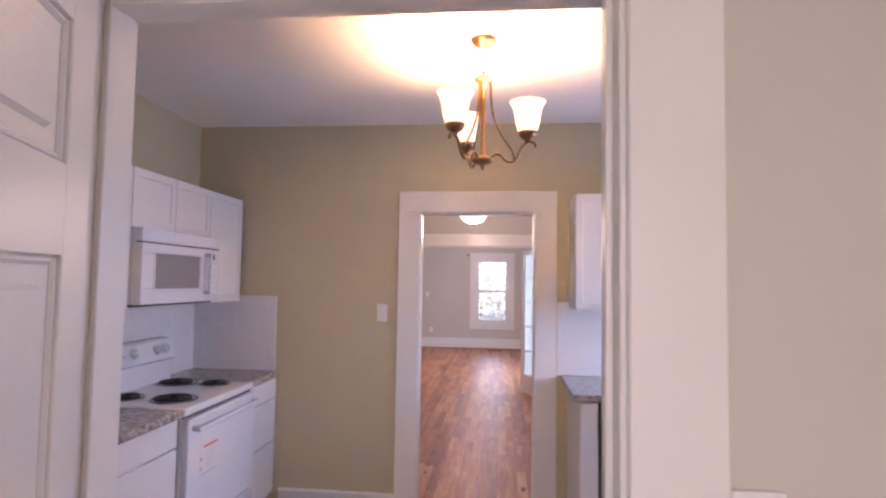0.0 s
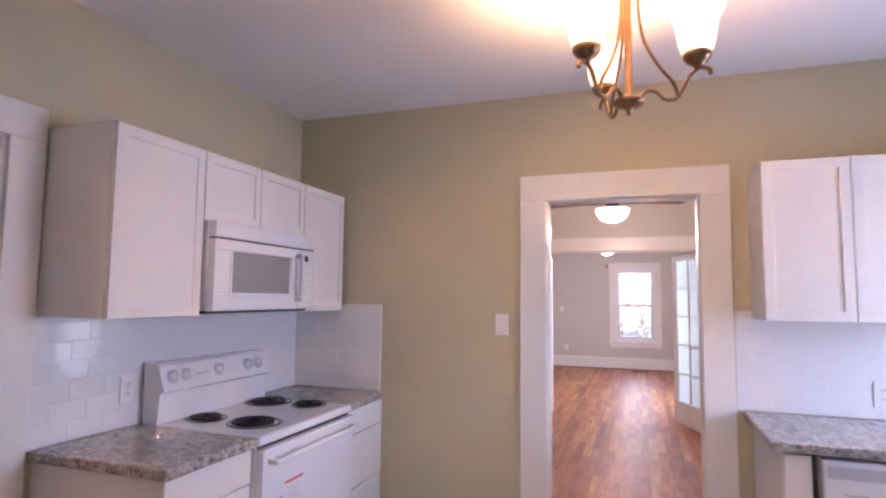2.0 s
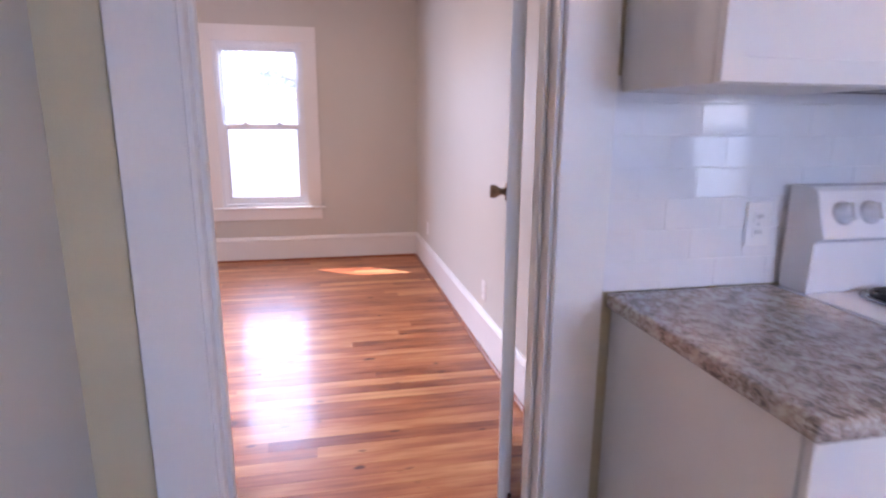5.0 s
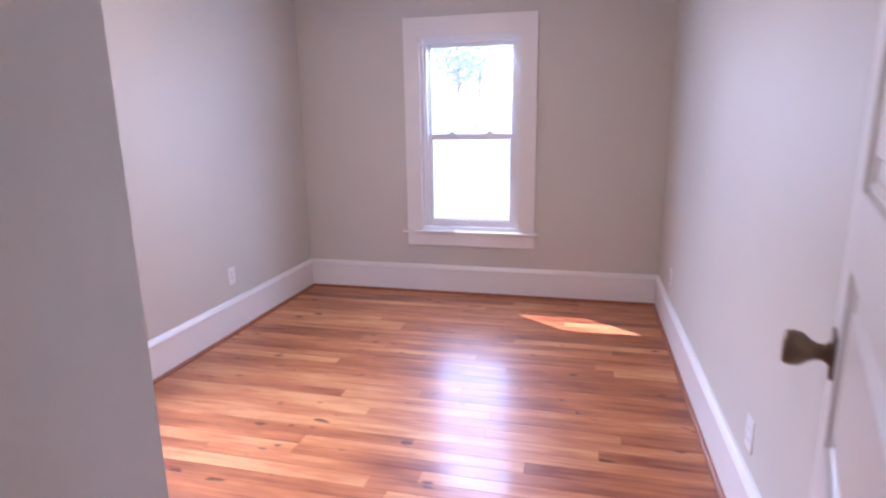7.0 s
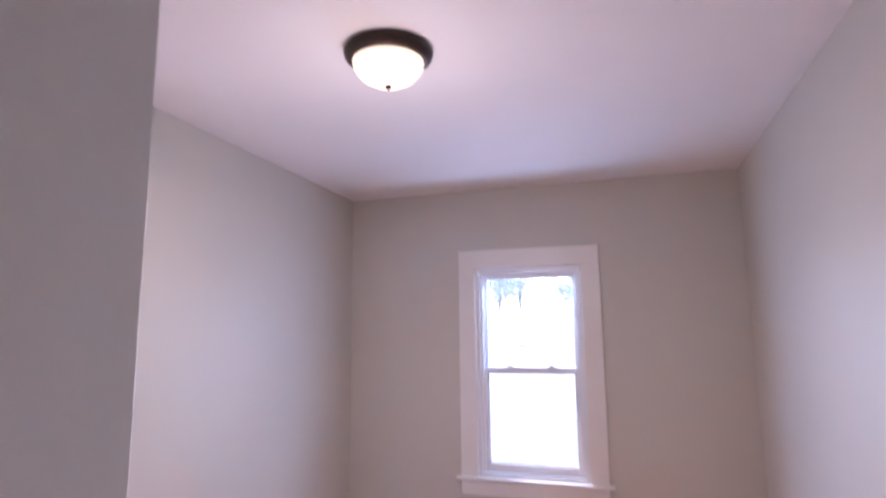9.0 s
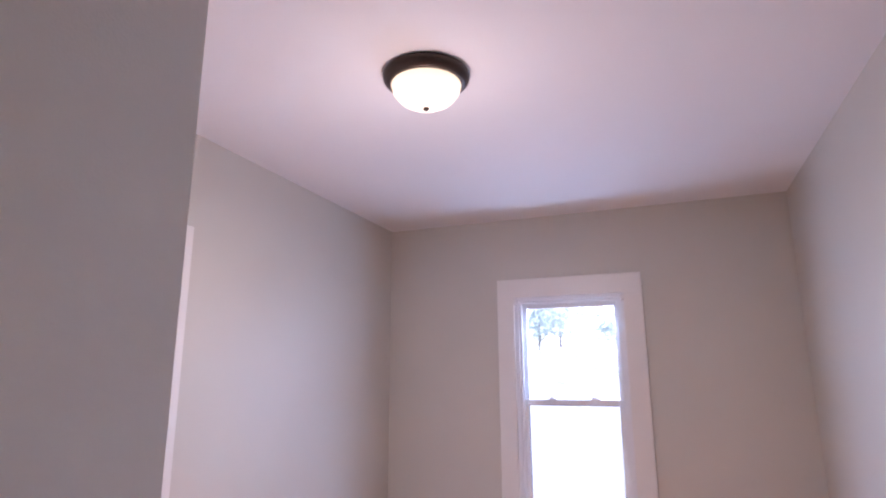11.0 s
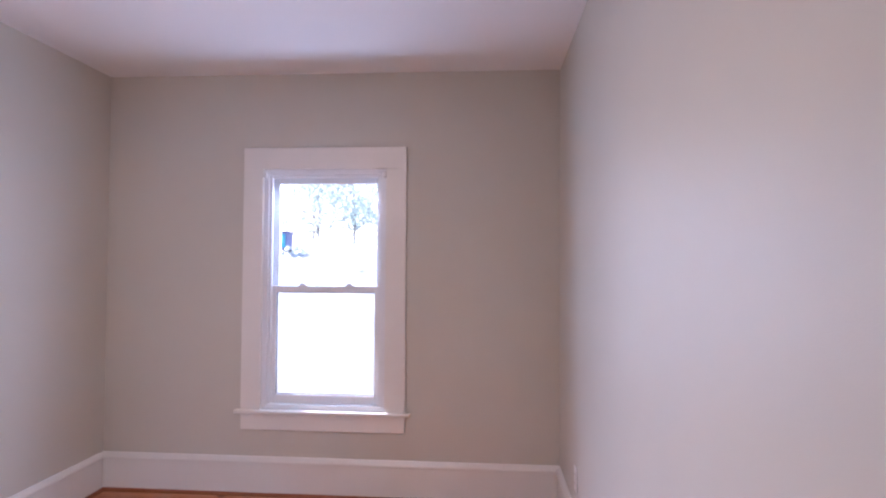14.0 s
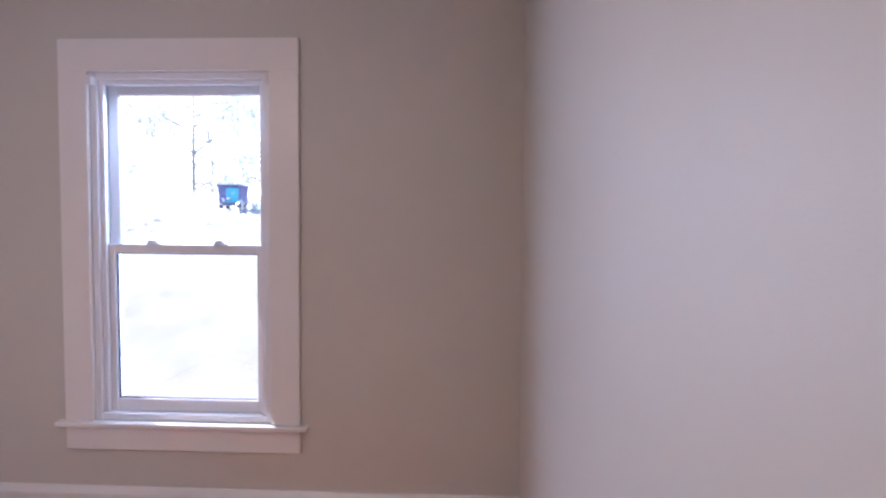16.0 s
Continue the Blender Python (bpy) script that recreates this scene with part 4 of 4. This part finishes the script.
# ---- doors ----
def panel_door(name, w, h, rows, cols, thick, label, glass=False, kz=1.0, knob=True, sides=(-1, 1)):
    """A leaf hinged at its local origin, along local x, with thickness in y; rows: panel heights; cols: panel spans."""
    root = thing(name, (0, 0, 0), label, "door")
    root["kind"] = "structure"
    xs = [0.0] + [v for c in cols for v in c] + [w]
    zs = [0.008] + [v for r in rows for v in r] + [h]
    bm = bmesh.new()
    for i in range(0, len(xs), 2):
        rbox(bm, xs[i], xs[i + 1], 0, thick, 0.008, h, bev=0.002)
    for a, b in cols:
        for i in range(0, len(zs), 2):
            rbox(bm, a, b, 0, thick, zs[i], zs[i + 1])
    leaf = part("leaf", bm, M_TRIM, root)
    for a, b in cols:
        for lo, hi in rows:
            if glass:
                pane = part("pane", boxes((a, b, thick / 2 - 0.003, thick / 2 + 0.003, lo, hi)), M_FROST, leaf, "frosted glass pane")
                continue
            bm = boxes((a, b, thick * 0.32, thick * 0.68, lo, hi))
            rbox(bm, a + 0.035, b - 0.035, thick * 0.12, thick * 0.88, lo + 0.035, hi - 0.035, bev=0.012)
            for u0, u1, v0, v1 in ((a, a + 0.014, lo, hi), (b - 0.014, b, lo, hi), (a + 0.014, b - 0.014, lo, lo + 0.014), (a + 0.014, b - 0.014, hi - 0.014, hi)):
                rbox(bm, u0, u1, thick * 0.14, thick * 0.86, v0, v1, bev=0.005)
            part("panel", bm, M_TRIM, leaf)
    if knob:
        for side in sides:
            face = 0 if side < 0 else thick
            bm = lathe(((0, 0.064), (0.021, 0.063), (0.025, 0.060), (0.026, 0.050), (0.024, 0.040), (0.016, 0.030), (0.012, 0.022), (0.012, 0.012), (0.018, 0.005), (0, 0.005)), 24)
            bmesh.ops.transform(bm, matrix=Matrix.Translation((w - 0.062, face, kz)) @ Matrix.Rotation(radians(-90 * side), 4, "X"), verts=bm.verts)
            kn = part("door_knob", bm, M_KNOB, root, "aged brass door knob")
            y0, y1 = sorted((face, face + side * 0.005))
            part("rose_plate", boxes((w - 0.088, w - 0.036, y0, y1, kz - 0.032, kz + 0.032), bev=0.002), M_KNOB, kn)
    for z in (0.22, 1.78):
        part("hinge", boxes((-0.012, 0.004, -0.004, 0.008, z - 0.045, z + 0.045), bev=0.003), M_BRONZE_D, root)
    return root


SIX = ((0.24, 0.80), (0.96, 1.58), (1.71, 1.92))
d = panel_door("door_1", 0.84, 2.02, SIX, ((0.088, 0.375), (0.455, 0.742)), 0.035, "white six-panel hall door standing open")
d.matrix_world = pose(1.478, -3.03, 0, 0, 0, -71)
FIVE = tuple((0.24 + k * 0.355, 0.24 + k * 0.355 + 0.255) for k in range(5))
d = panel_door("door_2", 0.735, 2.015, FIVE, ((0.11, 0.625),), 0.035, "white five-panel bedroom door standing open, with a brass knob", kz=1.07, sides=(1,))
d.matrix_world = pose(-0.150, -1.850, 0, 0, 0, 180 - 18)
LITES = tuple((0.27 + i * 0.338, 0.27 + i * 0.338 + 0.320) for i in range(5))
d = panel_door("door_3", 0.82, 2.01, LITES, ((0.10, 0.40), (0.42, 0.72)), 0.04, "white french door with glass panes, standing open", glass=True, knob=False)
d.matrix_world = pose(2.795, 3.69, 0, 0, 0, 111.5)
d = panel_door("door_4", 0.82, 2.01, LITES, ((0.10, 0.40), (0.42, 0.72)), 0.04, "white french door with glass panes, standing open", glass=True, knob=False)
d.matrix_world = pose(0.935, 3.69, 0, 0, 0, 87)


# ---- lamps ----
def bedroom_lamp():
    L = thing("ceiling_lamp", (-2.12, -3.05, H), "dark bronze flush ceiling lamp with a lit frosted bowl", "ceiling lamp")
    part("rim", lathe(((0.10, 0.0), (0.165, 0.0), (0.172, -0.012), (0.168, -0.030), (0.150, -0.046), (0.138, -0.050), (0.132, -0.040)), 40), M_BRONZE_D, L)
    part("bowl", lathe(((0.134, -0.040), (0.138, -0.052), (0.130, -0.080), (0.105, -0.110), (0.065, -0.132), (0.022, -0.142), (0, -0.143)), 40), M_BOWL, L, "lit frosted glass bowl")
    part("finial", lathe(((0.004, -0.140), (0.012, -0.144), (0.012, -0.150), (0.006, -0.156), (0, -0.158)), 16), M_BRONZE_D, L)
    return L


bedroom_lamp()


def ceiling_fan():
    f = thing("ceiling_fan", (1.86, 2.27, H), "dark bronze ceiling fan with brown wood blades and a lit bowl", "ceiling fan")
    part("motor", lathe(((0.08, 0.0), (0.085, -0.04), (0.06, -0.07), (0.11, -0.10), (0.135, -0.14), (0.135, -0.20), (0.10, -0.235), (0.06, -0.25), (0.06, -0.30), (0.11, -0.31), (0.13, -0.325), (0, -0.325)), 32), M_BRONZE_D, f)
    part("bowl", lathe(((0.150, -0.325), (0.155, -0.340), (0.140, -0.385), (0.105, -0.425), (0.055, -0.447), (0, -0.452)), 32), M_BOWL_W, f, "lit white glass bowl")
    part("finial", lathe(((0.008, -0.448), (0.012, -0.458), (0.005, -0.475), (0, -0.478)), 12), M_BRONZE_D, f)
    for i in range(5):
        a = radians(20 + 72 * i)
        bm = boxes((0.20, 0.66, -0.065, 0.065, -0.266, -0.258), bev=0.003)
        for v in bm.verts:
            v.co.y *= 0.75 + 0.4 * (v.co.x - 0.2)
        m = Matrix.Rotation(a, 4, "Z") @ Matrix.Rotation(radians(0), 4, "X")
        bmesh.ops.transform(bm, matrix=m, verts=bm.verts)
        bl = part("blade", bm, M_BLADE, f, "brown wooden fan blade")
        bm = boxes((0.10, 0.24, -0.02, 0.02, -0.274, -0.267), bev=0.002)
        bmesh.ops.transform(bm, matrix=m, verts=bm.verts)
        part("blade_iron", bm, M_BRONZE_D, bl)
    return f


ceiling_fan()


def living_lamp():
    f = thing("ceiling_lamp", (1.55, 7.1, H), "hanging ceiling lamp with a lit white glass bowl", "ceiling lamp")
    part("canopy", lathe(((0.06, 0.0), (0.058, -0.02), (0.02, -0.03), (0.012, -0.04), (0.012, -0.28), (0.05, -0.29), (0.06, -0.30), (0, -0.30)), 24), M_APPL, f)
    part("bowl", lathe(((0.150, -0.290), (0.155, -0.305), (0.135, -0.350), (0.095, -0.385), (0.05, -0.403), (0, -0.408)), 32), M_BOWL_W, f, "lit white glass bowl")
    return f


living_lamp()
down_lamp("bedroom_bulb", (-2.12, -3.05, H - 0.21), 2.4, (1.0, 0.88, 0.66), 0.22)
bulb("bedroom_glow", (-2.12, -3.05, H - 0.58), 1.5, (1.0, 0.86, 0.68), 0.05)
bulb("fan_bulb", (1.86, 2.27, H - 0.53), 6, (1.0, 0.88, 0.72), 0.08)
bulb("living_bulb", (1.55, 7.1, H - 0.47), 6, (1.0, 0.88, 0.72), 0.08)


# ---- outside ----
def hill(x, y):
    """The ground: flat by the house, a bank that rises to the west."""
    d = max(0.0, -x - 5.5)
    e = max(0.0, -y - 14.0)
    return -0.55 + 2.9 * (1 - math.exp(-d / 6.0)) + 1.0 * (1 - math.exp(-e / 20.0)) + 0.10 * noise.noise((x * 0.22, y * 0.22, 0))


def ground():
    xs = sorted({-3000, -900, -300, -120, 120, 300, 900, 3000} | {-70 + 2 * i for i in range(61)})
    bm = bmesh.new()
    g = [[bm.verts.new((x, y, hill(x, y))) for y in xs] for x in xs]
    for i in range(len(xs) - 1):
        for j in range(len(xs) - 1):
            bm.faces.new((g[i][j], g[i + 1][j], g[i + 1][j + 1], g[i][j + 1])).smooth = True
    structure("ground", bm, M_GRASS, "pale sunlit lawn rising to a bank")


ground()
structure("roof", boxes((-5.66, 5.0, -6.6, 10.6, H + 0.11, H + 0.25)), M_ROOF, "grey shingled roof with wide eaves")
structure("foundation", boxes((BX - 0.16, 0, BY0 - 0.16, BY1 + 0.12, -0.9, -0.101), (0, KX + 0.12, -5.72, 0.0, -0.9, -0.101), (LIV[0] - 0.12, 4.42, 0.0, LIV[1] + 0.16, -0.9, -0.101)), M_SIDING, "low painted foundation")


def leaf_mesh(name, centres, rng, lo, hi):
    """Many small leaves round the given centres (point, spread, count) as one mesh."""
    verts, faces = [], []
    for c0, spread, count in centres:
        for _ in range(count):
            c = c0 + Vector((rng.gauss(0, spread), rng.gauss(0, spread), rng.gauss(0, spread * 0.8)))
            u = Vector((rng.gauss(0, 1), rng.gauss(0, 1), rng.gauss(0, 1))).normalized()
            v = u.orthogonal().normalized()
            s = rng.uniform(lo, hi)
            k = len(verts)
            verts += [tuple(c - u * s), tuple(c + v * s * 0.6), tuple(c + u * s), tuple(c - v * s * 0.6)]
            faces.append((k, k + 1, k + 2, k + 3))
    me = bpy.data.meshes.new(name)
    me.from_pydata(verts, [], faces)
    me.materials.append(M_LEAF)
    return me


def tree(x, y, h, seed):
    """A tree whose limbs start low, with an uneven crown."""
    rng = random.Random(seed)
    t = thing("tree", (x, y, hill(x, y) - 0.05), "leafy green tree in sunlight on the bank", "tree", "trees on the bank")
    bm = tube(smooth_path(((0, 0, 0), (0.03 * h * rng.uniform(-1, 1), 0.02, h * 0.25), (0.04 * h * rng.uniform(-1, 1), 0.03 * h * rng.uniform(-1, 1), h * 0.55), (0, 0, h * 0.9)), 4), [0.012 * h * (1 - 0.06 * i) for i in range(13)], 8)
    centres = [(Vector((0, 0, h * 0.9)), h * 0.07, 220)]
    for i in range(16):
        a, z0 = rng.uniform(0, 6.28), h * rng.uniform(0.06, 0.72)
        L = h * rng.uniform(0.16, 0.34)
        tip = Vector((L * math.cos(a), L * math.sin(a), z0 + L * rng.uniform(0.1, 0.7)))
        centres.append((tip, h * rng.uniform(0.06, 0.10), 260))
        tube(smooth_path(((0, 0, z0), tip * 0.5 + Vector((0, 0, z0 * 0.45)), tip), 3), [0.006 * h * (1 - 0.12 * k) for k in range(7)], 6, bm)
    part("trunk", bm, M_BARK, t)
    ob = new("crown", leaf_mesh("crown", centres, rng, h * 0.008, h * 0.018))
    ob.parent = t
    tagged(ob, kind="stuff")
    return t


for i, (x, y, h) in enumerate(((-24, -3.0, 6.0), (-25, -7.5, 5.5), (-24, -12.5, 6.0), (-28, -10, 7.5), (-29, -4.5, 7), (-31, -15, 8), (-26, -18, 7), (-33, -8, 9), (-28, 1.0, 7), (-34, 5, 9), (-23, -23, 7), (-37, -13, 10), (-3, -27, 8), (-9, -29, 8), (4, -30, 8), (2.2, 24, 7), (-1.5, 27, 8), (5.5, 26, 8), (1.0, 31, 9))):
    tree(x, y, h, 40 + i)


def weeds():
    rng = random.Random(77)
    centres = []
    for _ in range(420):
        x, y = rng.uniform(-23, -11.5), rng.uniform(-17, 3)
        centres.append((Vector((x, y, hill(x, y) + 0.05)), rng.uniform(0.06, 0.24), 40))
    ob = new("weeds", leaf_mesh("weeds", centres, rng, 0.02, 0.06))
    tagged(ob, "low pale green weeds scattered on the bank", "weeds", kind="stuff")


weeds()


def blue_bin(x, y):
    z = hill(x, y)
    b = thing("wheeled_bin", (x, y, z - 0.02), "slate-blue plastic wheeled bin with a bright blue front on the bank", "bin")
    bm = boxes((-0.24, 0.24, -0.24, 0.24, 0.10, 0.50), bev=0.015)
    for v in bm.verts:
        if v.co.z < 0.3:
            v.co.x *= 0.9
            v.co.y *= 0.92
    part("body", bm, M_BIN_D, b)
    part("front_panel", boxes((0.242, 0.262, -0.05, 0.215, 0.16, 0.47), bev=0.006), M_BIN, b, "bright blue plastic front panel")
    part("lid", boxes((-0.26, 0.28, -0.26, 0.26, 0.50, 0.545), bev=0.015, seg=2), M_BIN_D, b)
    for yy in (-0.20, 0.20):
        for xx in (-0.18, 0.18):
            bm = lathe(((0, -0.02), (0.06, -0.02), (0.06, 0.02), (0, 0.02)), 16)
            bmesh.ops.transform(bm, matrix=Matrix.Translation((xx, yy, 0.07)) @ Matrix.Rotation(radians(90), 4, "X"), verts=bm.verts)
            part("wheel", bm, M_DARK, b)
    return b


blue_bin(-14.2, -6.8)


# ---- tiles and boards ----
def tiles(axis, lo, hi, z0, z1, label):
    """Running-bond subway tiles with recessed grout, on x=0 (axis y) or y=0 (axis x)."""
    tw, th, g = 0.152, 0.076, 0.0014
    bed = boxes((0.0005, 0.0106, lo, hi, z0, z1) if axis == "y" else (lo, hi, -0.0106, -0.0005, z0, z1))
    root = structure("backsplash", bed, M_GROUT, label)
    cache = {}
    row, z = 0, z0
    while z < z1 - 0.01:
        zt = min(z + th - g, z1)
        u = lo - (tw / 2 if row % 2 else 0)
        while u < hi - 0.006:
            a, b = max(u, lo), min(u + tw - g, hi)
            if b - a > 0.008:
                key = (round(b - a, 4), round(zt - z, 4))
                if key not in cache:
                    w, h = key
                    cache[key] = mesh_of("tile", boxes((0, 0.0055, -w / 2, w / 2, -h / 2, h / 2) if axis == "y" else (-w / 2, w / 2, -0.0055, 0, -h / 2, h / 2), bev=0.0016), M_TILE)
                ob = new("tile", cache[key])
                ob.location = (0.006, (a + b) / 2, (z + zt) / 2) if axis == "y" else ((a + b) / 2, -0.006, (z + zt) / 2)
                tilt = 0.006
                ob.rotation_euler = (0, random.uniform(-tilt, tilt), random.uniform(-tilt, tilt)) if axis == "y" else (random.uniform(-tilt, tilt), 0, random.uniform(-tilt, tilt))
                ob.parent = root
            u += tw
        z += th
        row += 1


tiles("y", -1.686, -0.012, 0.917, 1.43, "white glazed subway tile backsplash behind the stove")
tiles("x", 0.012, 0.605, 0.917, 1.43, "white glazed subway tile backsplash in the corner")
tiles("x", 2.535, KX, 0.947, 1.43, "white glazed subway tile backsplash over the dishwasher")


def boards():
    """Bedroom boards, each a piece of its own, running along y."""
    rng = random.Random(5)
    w, g = 0.076, 0.0005
    cache = {}
    x = BX
    while x < -0.06:
        x1 = min(x + w, -0.06)
        lo, hi = BY0, BY1
        if x1 > -0.13:
            lo, hi = -2.603, -1.828
        elif x1 > -0.757:
            lo = -2.785
        y = lo
        left = hi - lo
        while left > 1e-6:
            L = round(rng.uniform(0.7, 1.9), 1)
            if left - L < 0.35:
                L = left
            key = (round(x1 - x, 4), round(L, 3))
            if key not in cache:
                a, b = key
                cache[key] = mesh_of("board", boxes((-a / 2, a / 2 - g, -b / 2, b / 2 - g, -0.012, 0), bev=0.0008), M_PINE)
            ob = new("board", cache[key])
            ob.location = ((x + x1) / 2, y + L / 2, rng.uniform(-0.0004, 0.0))
            ob.parent = floor_bedroom
            y += L
            left -= L
        x = x1


boards()


def far_boards():
    rng = random.Random(9)
    w, g = 0.076, 0.0005
    verts, faces = [], []
    x = LIV[0]
    while x < 4.3:
        y = 0.06
        while y < LIV[1]:
            L = rng.uniform(0.7, 2.0)
            y1 = min(y + L, LIV[1])
            k = len(verts)
            z = rng.uniform(-0.0004, 0)
            for zz in (-0.012, z):
                verts += [(x, y, zz), (x + w - g, y, zz), (x + w - g, y1 - g, zz), (x, y1 - g, zz)]
            faces += [(k + 4, k + 5, k + 6, k + 7), (k, k + 1, k + 5, k + 4), (k + 1, k + 2, k + 6, k + 5), (k + 2, k + 3, k + 7, k + 6), (k + 3, k, k + 4, k + 7)]
            y = y1
        x += w
    me = bpy.data.meshes.new("boards")
    me.from_pydata(verts, [], faces)
    me.materials.append(M_PINE_FAR)
    ob = new("boards", me)
    ob.parent = floor_living
    tagged(ob, kind="stuff")


far_boards()
